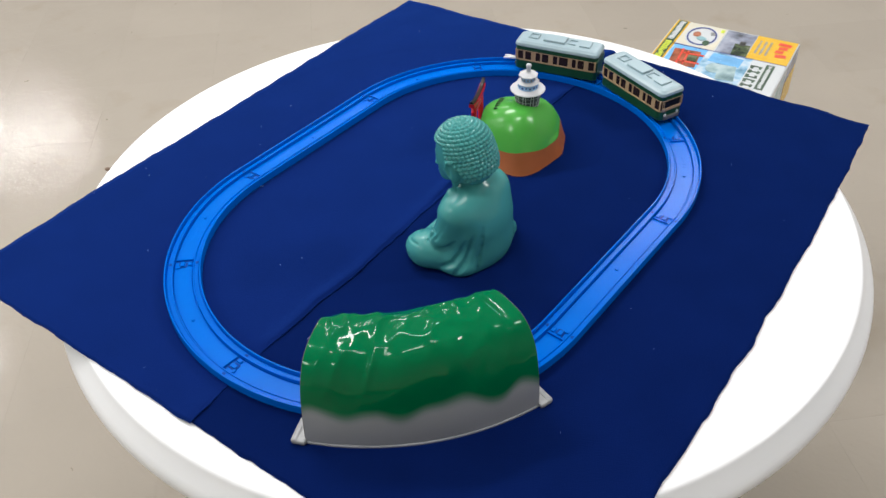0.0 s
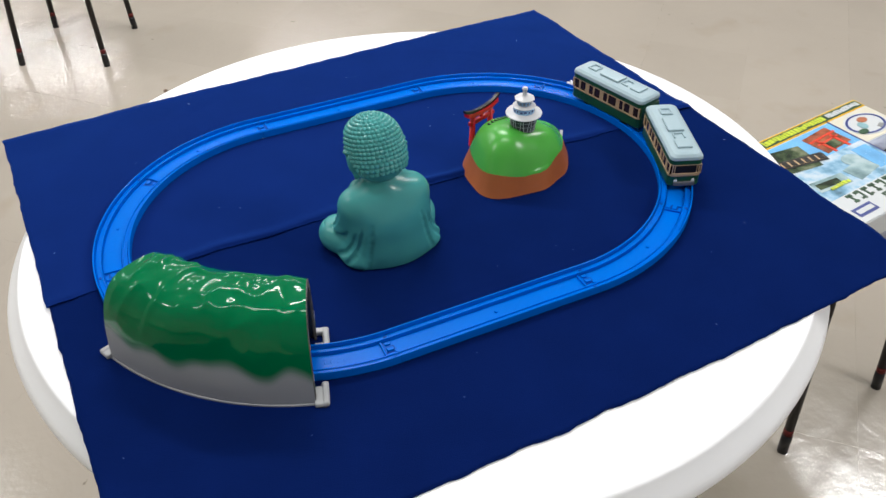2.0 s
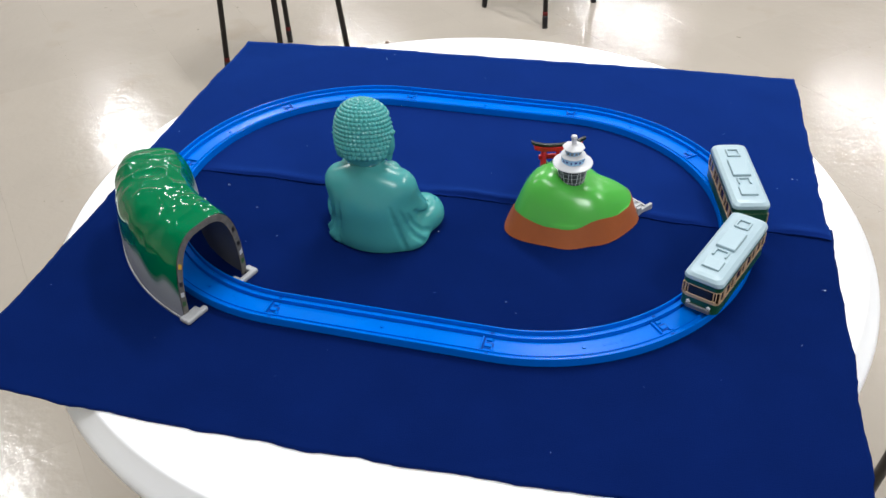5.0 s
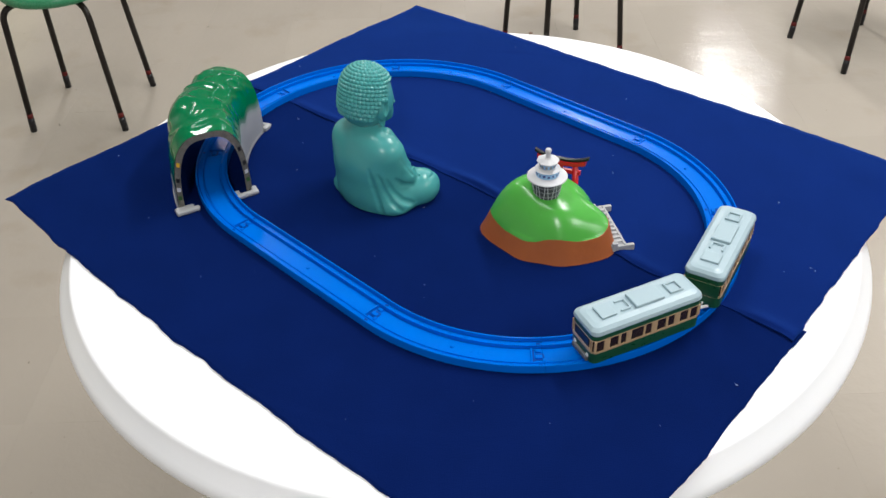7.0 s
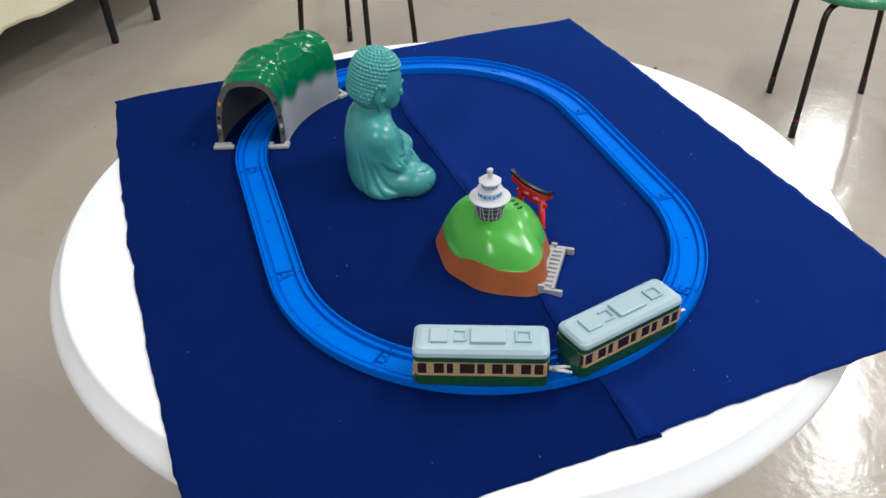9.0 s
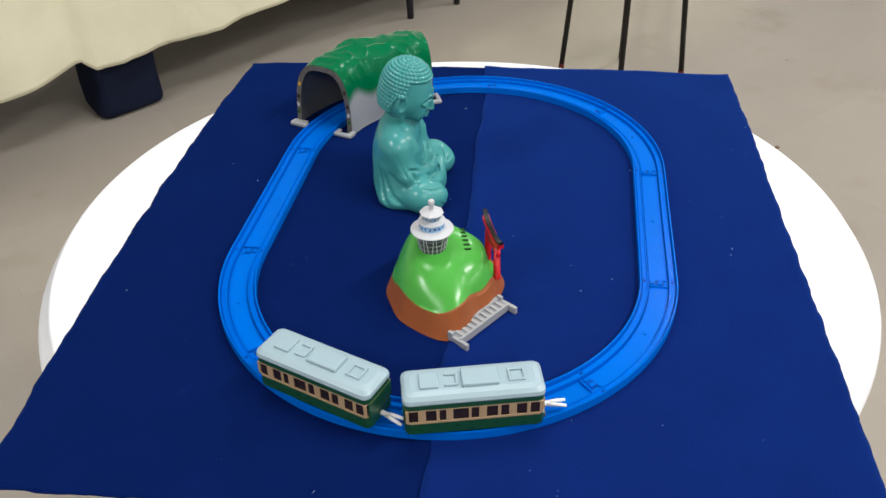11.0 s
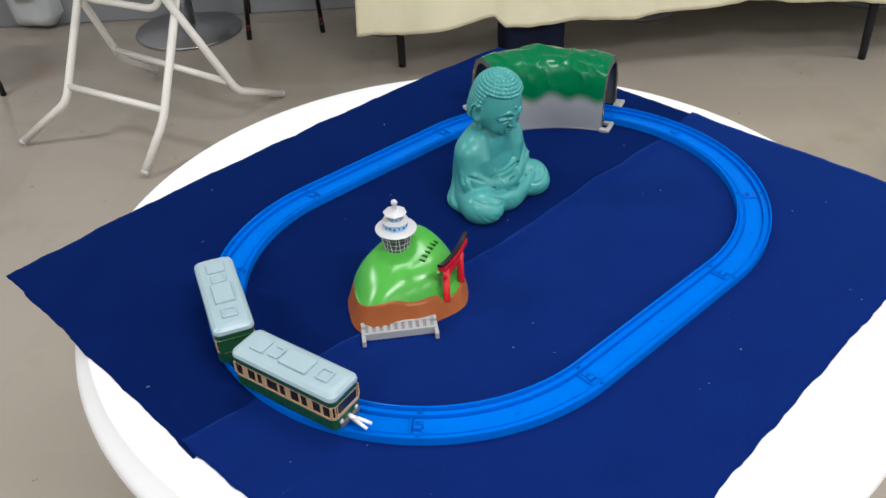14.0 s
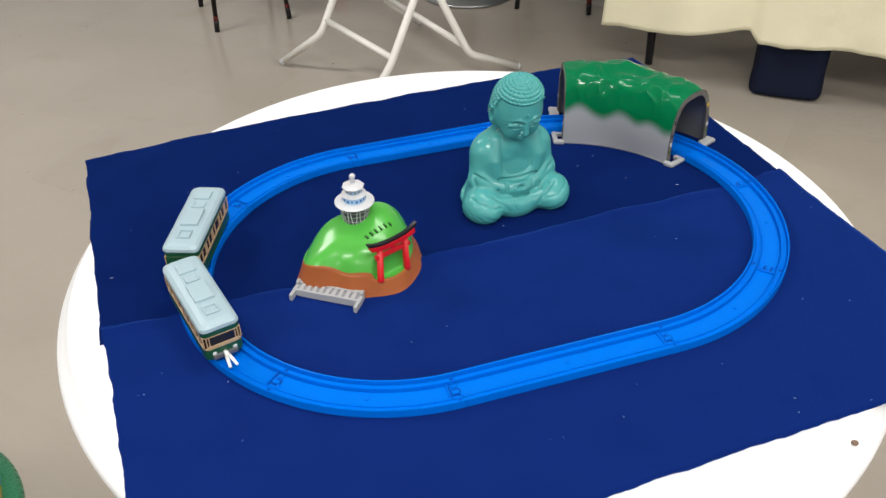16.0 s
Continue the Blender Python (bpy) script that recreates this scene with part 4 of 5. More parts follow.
def hill():
    isl = tagged(empty("toy_island", (HC[0], HC[1], -0.0017)), "green and brown plastic toy island hill", "toy island")
    na, nr = 240, 70
    th = np.linspace(0, 2 * math.pi, na, endpoint=False)
    rb = np.interp(np.degrees(th), BASE_DEG, BASE_R)
    for _ in range(70):
        rb = (np.roll(rb, 1) + rb * 2 + np.roll(rb, -1)) / 4
    g = radians(GATE_TURN)

    def lump(t, mid, wide):
        d = (math.degrees(t) - mid + 180) % 360 - 180
        return math.exp(-(d / wide) ** 2)

    def form(f, t):
        """Height by the share of the way out: a flat crown, falling in a long ridge to the east and steeply elsewhere."""
        rim = 0.0235 + 0.0020 * lump(t, 24, 24) - 0.0045 * lump(t, 190, 42)
        s = min(1.0, f / 0.865)
        fall = 4.6 - 2.2 * lump(t, 16, 40) - 0.9 * lump(t, 285, 40)
        s = min(1.0, s * (1 - 0.075 * lump(t, 24, 18) + 0.030 * lump(t, 356, 20) + 0.008 * lump(t, 48, 12) - 0.030 * lump(t, 312, 22) + 0.025 * lump(t, 268, 22) - 0.030 * lump(t, 228, 22) + 0.012 * lump(t, 62, 18)))
        if f <= 0.865:
            return rim + (0.0532 - rim) * (1 - s ** fall)
        q = (f - 0.865) / 0.135
        edge_z = rim + (0.0532 - rim) * (1 - s ** fall)
        return edge_z * (1 - q) ** 1.08

    def height(x, y, f, t):
        z = form(f, t)
        z *= 1 - 0.05 * min(1.0, max(-1.0, (y + 0.004) / 0.022)) * float(smoothstep(0.95, 0.5, f))
        z += 0.0010 * noise.noise((x * 40, y * 40, 2.0)) * (1 - f) + 0.0004 * noise.noise((x * 60, y * 60, 5.0)) * f * f
        z += 0.0105 * math.exp(-((x + 0.030) / 0.032) ** 2 - ((y + 0.006) / 0.036) ** 2) * float(smoothstep(0.97, 0.72, f))
        along = (x - GATE[0]) * math.cos(g) + (y - GATE[1]) * math.sin(g)
        deep = -(x - GATE[0]) * math.sin(g) + (y - GATE[1]) * math.cos(g)
        cut = float(smoothstep(0.025, 0.020, abs(along)) * smoothstep(-0.009, -0.004, deep))
        return z * (1 - cut) + min(z, 0.0165) * cut

    verts, faces_top, faces_low = [], [], []
    edge = 48
    for i in range(nr):
        for k in range(na):
            lim = 0.862 + 0.006 * math.sin(3 * th[k] + 1) + 0.003 * math.sin(8 * th[k]) + 0.02 * math.exp(-((math.degrees(th[k]) - 265) / 40) ** 2) - 0.028 * math.exp(-((math.degrees(th[k]) - 45) / 45) ** 2)
            fk = lim * (i / edge) ** 0.8 if i <= edge else lim + (1 - lim) * (i - edge) / (nr - 1 - edge)
            r = rb[k] * fk * (1 + 0.02 * math.sin(7 * th[k]) * fk ** 3)
            x, y = r * math.cos(th[k]), r * math.sin(th[k])
            verts.append((x, y, height(x, y, fk, th[k])))
    for i in range(nr - 1):
        for k in range(na):
            j = (k + 1) % na
            (faces_top if i < edge else faces_low).append((i * na + k, (i + 1) * na + k, (i + 1) * na + j, i * na + j))

    def sub(name, faces, m, label):
        used = sorted({v for f in faces for v in f})
        at = {v: n for n, v in enumerate(used)}
        return grid_mesh(name, [verts[v] for v in used], [tuple(at[v] for v in f) for f in faces], m, isl, label)

    sub("grass_top", faces_top, M["hillgreen"], "glossy bright green hilltop")
    sub("rock_base", faces_low, M["brown"], "orange-brown rocky base")
    # row of cut slots up the slope behind the gate, their shade painted as dark green blocks
    for k in range(6):
        x, y = 0.1425 - HC[0] - 0.0054 * k, 0.0260 - HC[1] - 0.0020 * k
        f = math.hypot(x, y) / float(np.interp(math.degrees(math.atan2(y, x)) % 360, BASE_DEG, BASE_R))
        part("slope_slot_shade", box((0.0018, 0.0060, 0.0026), (x, y, height(x, y, f, math.atan2(y, x)) + 0.0001), 0.0003, GATE_TURN, seg=1), M["darkgreen"], isl, "dark green block painting the shade in a cut slot")

    # lookout tower
    tw = (0.1455 - HC[0], -0.008 - HC[1])
    cage = part("tower_cage", lathe([(0, 0.038), (0.0104, 0.038), (0.0158, 0.0742), (0, 0.0742)], 32, (*tw, 0)), M["lattice"], isl, "dark lattice tower cage")
    for k in range(10):
        a0 = 2 * math.pi * k / 10
        for da in (0.24, -0.24):
            p0 = (tw[0] + 0.0108 * math.cos(a0), tw[1] + 0.0108 * math.sin(a0), 0.041)
            p1 = (tw[0] + 0.0160 * math.cos(a0 + da), tw[1] + 0.0160 * math.sin(a0 + da), 0.0742)
            part("lattice_bar", tube([p0, p1], 0.00042, 6), M["lightgrey"], cage)
    for z in (0.0470, 0.0530, 0.0590, 0.0650, 0.0705):
        r = 0.0104 + (z - 0.038) * 0.0054 / 0.0362 + 0.0001
        part("lattice_ring", lathe([(r, z - 0.0004), (r + 0.0003, z - 0.0002), (r + 0.0003, z + 0.0002), (r, z + 0.0004)], 32, (*tw, 0)), M["grey"], cage)
    part("tower_deck", lathe([(0, 0.0739), (0.0140, 0.0739), (0.0190, 0.0756), (0.0205, 0.0766), (0.0207, 0.0773), (0.0200, 0.0780), (0.0135, 0.0796), (0, 0.0796)], 48, (*tw, 0)), M["lightgrey"], isl, "round white deck")
    band = part("tower_band", lathe([(0.0118, 0.0794), (0.0118, 0.0860), (0, 0.0860)], 40, (*tw, 0)), M["blueband"], isl, "pale blue printed window band")
    for k in range(16):
        a = 2 * math.pi * k / 16
        part("print_mark", box((0.0004, 0.0026 if k % 3 else 0.0016, 0.0020), (tw[0] + 0.0118 * math.cos(a), tw[1] + 0.0118 * math.sin(a), 0.0824 + 0.0006 * (k % 2)), 0, math.degrees(a)), M["boxnavy"], band)
    part("tower_roof", lathe([(0, 0.0858), (0.0122, 0.0858), (0.0130, 0.0867), (0.0095, 0.0880), (0.0078, 0.0885), (0.0078, 0.0940), (0, 0.0940)], 40, (*tw, 0)), M["lightgrey"], isl)
    under = part("tower_lookout", lathe([(0.0080, 0.0890), (0.0082, 0.0892), (0.0082, 0.0932), (0.0080, 0.0934)], 40, (*tw, 0)), M["blueband"], isl, "pale blue printed lookout windows")
    for k in range(12):
        a = 2 * math.pi * k / 12
        part("print_mark", box((0.0004, 0.0024, 0.0026), (tw[0] + 0.0082 * math.cos(a), tw[1] + 0.0082 * math.sin(a), 0.0912), 0, math.degrees(a)), M["boxgrey"], under)
    part("tower_cap", lathe([(0.0072, 0.0934), (0.0112, 0.0949), (0.0118, 0.0959), (0.0110, 0.0966), (0.0040, 0.0984), (0.0026, 0.0996), (0.0026, 0.1044), (0.0032, 0.1058), (0.0034, 0.1074), (0.0026, 0.1090), (0, 0.1096)], 8, (*tw, 0)), M["lightgrey"], isl, "white eight-sided cap with a knob")

    # shrine gate
    gate = tagged(empty("gate", (0, 0, 0)), "red and black plastic shrine gate")
    gate.parent = isl
    gate.matrix_basis = pose(GATE[0], GATE[1], 0.0, 0, 0, GATE_TURN)
    for sx in (-1, 1):
        part("pillar", tube([(sx * 0.0172, 0, 0.0160), (sx * 0.0168, 0, 0.0175), (sx * 0.0155, 0, 0.0560)], [0.0040, 0.0036, 0.0032], 16), M["red"], gate, smooth=True)
    part("tie_beam", box((0.0430, 0.0042, 0.0046), (0, 0, 0.0468), 0.0006), M["red"], gate)
    part("strut", box((0.0040, 0.0030, 0.0080), (0, 0, 0.0525), 0.0004), M["red"], gate)

    def lintel(half, z0, thick, depth, curl):
        b = bmesh.new()
        rows = []
        for k in range(25):
            t = -1 + 2 * k / 24
            x, z = half * t, z0 + curl * abs(t) ** 2.6
            rows.append([b.verts.new((x, d, z + e)) for d, e in ((-depth, 0), (depth, 0), (depth, thick), (-depth, thick))])
        for r0, r1 in zip(rows, rows[1:]):
            for q in range(4):
                b.faces.new((r0[q], r1[q], r1[(q + 1) % 4], r0[(q + 1) % 4]))
        b.faces.new(rows[0])
        b.faces.new(rows[-1])
        bmesh.ops.recalc_face_normals(b, faces=b.faces)
        return b

    part("lintel", lintel(0.0268, 0.0545, 0.0046, 0.0034, 0.0042), M["red"], gate)
    part("gate_roof", lintel(0.0300, 0.0589, 0.0030, 0.0021, 0.0066), M["black"], gate, "glossy black upswept gate roof")

    # grey stairway lying at the foot
    stair = tagged(empty("stairway", (0, 0, 0)), "pale grey plastic stairway with end walls")
    stair.parent = isl
    p0, p1 = Vector((0.2235 - HC[0], 0.0265 - HC[1], 0)), Vector((0.1640 - HC[0], 0.0680 - HC[1], 0))
    turn = math.degrees(math.atan2(*(p1 - p0).yx))
    stair.matrix_basis = pose(*((p0 + p1) / 2), 0, 0, turn)
    ln = (p1 - p0).length
    # the floor's darker grey paints the shade in the gaps between steps
    part("ramp", box((ln, 0.0160, 0.0074), (0, 0.0065, 0.0037), 0.0004, seg=1), M["flange"], stair, "recessed floor between the steps, in darker grey for their shade")
    part("side_rail", box((ln - 0.002, 0.0026, 0.0088), (0, -0.0010, 0.0044), 0.0006), M["grey"], stair)
    part("side_rail", box((ln - 0.002, 0.0046, 0.0092), (0, 0.0122, 0.0046), 0.0006), M["grey"], stair)
    for k in range(9):
        x = -ln / 2 + 0.008 + (ln - 0.016) * k / 8
        part("stair_step", box((0.0040, 0.0106, 0.0030), (x, 0.0052, 0.0072), 0.0004, seg=1), M["grey"], stair)
    for sx in (-1, 1):
        part("end_wall", box((0.0038, 0.0200, 0.0075), (sx * (ln / 2 - 0.001), -0.0010, 0.00375), 0.0006), M["grey"], stair)
        part("end_wall", box((0.0034, 0.0060, 0.0112), (sx * (ln / 2 - 0.001), 0.0100, 0.0056), 0.0006), M["grey"], stair)
    return isl


hill()


# ---------------------------------------------------------------- the tram
def tram_car(cab):
    """One car along x about its middle, wheels on z = 0; its cab is at the end cab (-1 or 1), the other end is plain; the hook is at +x."""
    L_, W_ = 0.1150, 0.0370
    car = empty("toy_tram_car", (0, 0, 0))

    def loop(l, w, r, z, n=5):
        pts = []
        for cx, cy, a0 in ((l / 2 - r, w / 2 - r, 0), (-l / 2 + r, w / 2 - r, 90), (-l / 2 + r, -w / 2 + r, 180), (l / 2 - r, -w / 2 + r, 270)):
            for k in range(n + 1):
                a = radians(a0 + 90 * k / n)
                pts.append((cx + r * math.cos(a), cy + r * math.sin(a), z))
        return pts

    def stack(levels, cap=True):
        b = bmesh.new()
        rings = [[b.verts.new(p) for p in loop(*lv)] for lv in levels]
        for a, c in zip(rings, rings[1:]):
            n = len(a)
            for k in range(n):
                b.faces.new((a[k], a[(k + 1) % n], c[(k + 1) % n], c[k]))
        b.faces.new(rings[0][::-1])
        b.faces.new(rings[-1])
        bmesh.ops.recalc_face_normals(b, faces=b.faces)
        return b

    part("lower_body", stack([(L_ - 0.002, W_ - 0.002, 0.005, 0.0040), (L_, W_, 0.006, 0.0052), (L_, W_, 0.006, 0.0175)]), M["traingreen"], car, "dark green lower body")
    part("window_band", stack([(L_ - 0.0012, W_ - 0.0012, 0.0055, 0.0174), (L_ - 0.0016, W_ - 0.0016, 0.0055, 0.0330)]), M["window"], car, "dark brown window band")
    part("trim_line", stack([(L_ + 0.0004, W_ + 0.0004, 0.0062, 0.0168), (L_ + 0.0004, W_ + 0.0004, 0.0062, 0.0188)]), M["cream"], car, "cream trim line")
    part("trim_line", stack([(L_ + 0.0001, W_ + 0.0001, 0.006, 0.0310), (L_ + 0.0001, W_ + 0.0001, 0.006, 0.0322)]), M["cream"], car, "cream trim line")
    part("upper_body", stack([(L_, W_, 0.006, 0.0322), (L_, W_, 0.006, 0.0372), (L_ - 0.001, W_ - 0.001, 0.006, 0.0380)]), M["traingreen"], car, "dark green band above the windows")
    for sy in (-1, 1):
        for x, w in ((-0.0550, 0.004), (-0.0430, 0.010), (-0.0300, 0.004), (-0.0205, 0.009), (-0.004, 0.0035), (0.0065, 0.010), (0.0200, 0.004), (0.0310, 0.010), (0.0440, 0.0045), (0.0545, 0.005)):
            part("window_post", box((w * 0.62, 0.0012, 0.0128), (x, sy * (W_ / 2 - 0.0006), 0.0250), 0.0003, seg=1), M["cream"], car)
    part("end_panel", box((0.0020, W_ - 0.004, 0.0150), (-cab * (L_ / 2 - 0.0005), 0, 0.0246), 0.0006), M["traingreen"], car, "plain dark green end panel")
    for sx in (cab,):
        part("bumper", box((0.0030, 0.0240, 0.0050), (sx * (L_ / 2 + 0.0008), 0, 0.0075), 0.0008), M["tin"], car, "grey plastic bumper")
        part("cab_sill", box((0.0014, 0.0290, 0.0036), (sx * (L_ / 2 + 0.0001), 0, 0.0196), 0.0005), M["cream"], car, "cream sill under the cab window")
        for y in (-0.0150, -0.0125, 0.0125, 0.0150):
            part("window_post", box((0.0012, 0.0011, 0.0128), (sx * (L_ / 2 - 0.0006), y, 0.0250), 0.0003, seg=1), M["cream"], car)
        for y in (-0.010, 0.010):
            lampb = lathe([(0, 0.0012), (0.0018, 0.0008), (0.0022, 0.0)], 14)
            bmesh.ops.transform(lampb, matrix=Matrix.Translation((sx * L_ / 2, y, 0.0110)) @ Matrix.Rotation(radians(90 * sx), 4, "Y"), verts=lampb.verts)
            part("headlight", lampb, M["lightgrey"], car)
    roof = part("roof", stack([(L_ + 0.0010, W_ + 0.0012, 0.0065, 0.0378), (L_ + 0.0016, W_ + 0.0016, 0.0068, 0.0390), (L_ + 0.0006, W_ - 0.0004, 0.0065, 0.0418), (L_ - 0.0050, W_ - 0.0070, 0.006, 0.0442), (L_ - 0.0130, W_ - 0.0170, 0.005, 0.0452)]), M["trainroof"], car, "pale blue-grey curved roof", smooth=False)
    part("roof_unit", box((0.030, 0.019, 0.0040), (0.006, 0, 0.0462), 0.0010), M["trainroof"], roof)
    part("roof_unit", box((0.015, 0.017, 0.0030), (-0.036, 0, 0.0458), 0.0006), M["trainroof"], roof)
    for x, y, l, w in ((0.036, 0.006, 0.014, 0.002), (0.036, -0.006, 0.014, 0.002), (0.042, 0.0, 0.002, 0.012), (0.030, 0.0, 0.002, 0.012), (-0.018, 0.006, 0.010, 0.0022), (-0.018, -0.006, 0.010, 0.0022), (-0.013, 0.0, 0.0022, 0.012)):
        part("roof_frame", box((l, w, 0.0022), (x, y, 0.0460), 0.0005, seg=1), M["trainroof"], roof)
    for x in (-0.032, 0.032):
        for sy in (-1, 1):
            wb = lathe([(0, -0.0022), (0.0072, -0.0022), (0.0078, -0.0016), (0.0078, 0.0016), (0.0072, 0.0022), (0, 0.0022)], 24)
            bmesh.ops.transform(wb, matrix=Matrix.Translation((x, sy * 0.0141, 0.0078)) @ Matrix.Rotation(radians(90), 4, "X"), verts=wb.verts)
            part("wheel", wb, M["black"], car)
    part("cab_window", box((0.0014, 0.0235, 0.0098), (cab * (L_ / 2 - 0.0002), 0, 0.0262), 0.0005), M["black"], car, "dark cab window")
    part("coupler", tube([(L_ / 2 - 0.002, 0, 0.0090), (L_ / 2 + 0.007, 0, 0.0088)], [0.0024, 0.0022], 10), M["whitepl"], car, "white plastic coupler", smooth=True)
    for sy in (-1, 1):
        part("coupler_prong", tube([(L_ / 2 + 0.005, sy * 0.0011, 0.0088), (L_ / 2 + 0.014, sy * 0.0024, 0.0085), (L_ / 2 + 0.0215, sy * 0.0034, 0.0078)], [0.0018, 0.0017, 0.0014], 8), M["whitepl"], car, "white plastic prong", smooth=True)
    return tagged(car, "green and cream toy tram car with pale roof", "toy tram", "two-car toy tram")


def car_pose(deg):
    r = 0.2140
    a = radians(deg)
    return pose(HALF + r * math.cos(a), r * math.sin(a), 0.0042, 0, 0, deg + 90)


tram_car(1).matrix_world = car_pose(13.6)
tram_car(-1).matrix_world = car_pose(-21.4)


# ---------------------------------------------------------------- stools
def stool():
    """A round-seated stool with four bent tube legs, feet on z = 0, feet on the axes' diagonals at 45 degrees."""
    st = empty("stool", (0, 0, 0))
    part("seat", lathe([(0, 0.352), (0.09, 0.351), (0.132, 0.349), (0.143, 0.352), (0.148, 0.360), (0.148, 0.368), (0.143, 0.376), (0.128, 0.3805), (0.09, 0.379), (0.05, 0.3765), (0, 0.3755)], 64), M["seat"], st, "glossy green round seat", smooth=True)
    for k in range(4):
        a = math.pi / 4 + k * math.pi / 2
        c, s = math.cos(a), math.sin(a)
        pts = rounded([(0.050 * c, 0.050 * s, 0.343), (0.154 * c, 0.154 * s, 0.340), (0.176 * c, 0.176 * s, 0.052)], 0.035, 8)
        leg = part("leg", tube(pts, 0.0080, 14), M["legblack"], st, smooth=True)
        d = Vector((0.022 * c, 0.022 * s, -0.288)).normalized()
        p = Vector((0.176 * c, 0.176 * s, 0.052))
        part("red_band", tube([p - d * 0.001, p + d * 0.013], 0.0082, 14), M["band"], leg, smooth=True)
        q = p + d * 0.012
        part("rubber_foot", tube([q, q + d * 0.012, Vector((q.x + d.x * 0.042, q.y + d.y * 0.042, 0.0))], [0.0086, 0.0090, 0.0088], 14), M["black"], leg, smooth=True)
    part("seat_frame", lathe([(0.045, 0.336), (0.055, 0.336), (0.055, 0.353), (0.045, 0.353)], 32), M["legblack"], st)
    return tagged(st, "green round-seated stool with black tube legs", "stool", "stools around the room")


first = stool()
STOOLS = [(-1.668, 0.266, 42), (-0.878, 1.377, -22.4), (-0.238, 1.962, -28.5), (0.710, -0.012, 8), (-1.055, -2.075, 57.5), (0.040, -2.345, 6.7)]
for i, (x, y, turn) in enumerate(STOOLS):
    m4 = pose(x, y, FLOOR, 0, 0, turn)
    if i == 0:
        first.matrix_world = m4
    else:
        copy_thing(first, m4)


# ---------------------------------------------------------------- the product box on a stool
def product_box():
    bx = empty("toy_box", (0, 0, 0))
    A_, D_, B_ = Vector((0.844, 0.104, 0)), Vector((0.570, 0.066, 0)), Vector((0.869, -0.116, 0))
    e1 = (D_ - A_).normalized()
    turn = math.degrees(math.atan2(e1.y, e1.x))
    l1, l2, hh = 0.277, 0.222, 0.098
    bx.matrix_world = pose(A_.x, A_.y, FLOOR + 0.3805, 0, 0, turn)
    part("carton", box((l1, l2, hh), (l1 / 2, l2 / 2, hh / 2), 0.0015, seg=2), M["boxwhite"], bx)

    def flat(x0, x1, y0, y1, m, name="print_panel", up=0.0003, turn=0.0):
        return part(name, box((x1 - x0, y1 - y0, 0.0006), ((x0 + x1) / 2, (y0 + y1) / 2, hh + up), 0.0, turn), M[m], bx)

    def disc(x, y, rx, ry, m, up=0.0006, ring=0.0):
        inner = 1 - ring if ring else 0
        b = lathe([(inner, 0), (1, 0), (1, 0.5), (inner, 0.5)], 28)
        bmesh.ops.transform(b, matrix=Matrix.Translation((x, y, hh + up)) @ Matrix.Diagonal((rx, ry, 0.0008, 1)), verts=b.verts)
        return part("print_picture", b, M[m], bx)

    ink = random.Random(9)

    def writing(x0, x1, y0, y1, m, up, gap=0.0016):
        """A line of unreadable characters as short bars of uneven width."""
        x = x0
        while x < x1 - 0.003:
            w = ink.uniform(0.0035, 0.0085)
            k = ink.uniform(0.0, 0.25) * (y1 - y0)
            flat(x, min(x + w, x1), y0 + (k if ink.random() < 0.4 else 0), y1 - (k if ink.random() < 0.4 else 0), m, "print_bar", up)
            x += w + gap

    # headline strip with four round marks at its end
    flat(0.002, l1 - 0.002, 0.002, 0.024, "boxyellow")
    flat(0.004, 0.236, 0.005, 0.021, "boxgreen", up=0.0008)
    writing(0.008, 0.086, 0.0080, 0.0180, "boxwhite", 0.0013)
    writing(0.092, 0.232, 0.0075, 0.0185, "boxlime", 0.0013)
    flat(0.238, l1 - 0.003, 0.004, 0.022, "boxcream", up=0.0008)
    for k, m in enumerate(("boxred", "boxsky", "boxteal", "boxgreen")):
        disc(0.2435 + 0.0088 * k, 0.013, 0.0036, 0.0036, m, 0.0013)
    # the oval of rails on cream
    flat(0.003, 0.094, 0.026, 0.094, "boxcream")
    disc(0.050, 0.060, 0.040, 0.029, "boxwhite", 0.0006)
    disc(0.050, 0.060, 0.037, 0.026, "boxnavy", 0.0011, 0.12)
    disc(0.046, 0.050, 0.010, 0.007, "boxbrick", 0.0013)
    disc(0.060, 0.062, 0.008, 0.009, "boxteal", 0.0013)
    disc(0.074, 0.074, 0.010, 0.006, "boxgreen", 0.0016)
    flat(0.028, 0.040, 0.072, 0.080, "boxgrey", up=0.0013, turn=20)
    flat(0.010, 0.022, 0.086, 0.092, "boxlime", up=0.0013)
    # small photograph
    flat(0.004, 0.094, 0.096, 0.149, "boxdusk")
    flat(0.050, 0.094, 0.122, 0.149, "boxtrees", up=0.0007, turn=4)
    flat(0.040, 0.056, 0.128, 0.138, "boxblack", up=0.0012)
    # yellow panel with a red title
    flat(0.002, 0.094, 0.150, 0.220, "boxyellow")
    for k in range(4):
        flat(0.014 + 0.015 * k, 0.025 + 0.015 * k, 0.190 + 0.003 * (k % 2), 0.212 - 0.004 * (k % 3), "boxred", "print_bar", 0.0006, (-8, 5, 0, 9)[k])
    for k in range(3):
        writing(0.020, 0.076, 0.158 + 0.009 * k, 0.162 + 0.009 * k, "boxgrey", 0.0006)
    flat(0.0945, 0.0975, 0.002, 0.220, "boxnavy")
    # large picture: sky, wooded hill, tram, gate, statue and sea
    flat(0.098, l1 - 0.002, 0.026, 0.100, "boxsky")
    flat(0.098, l1 - 0.002, 0.086, 0.168, "boxphoto", up=0.0006)
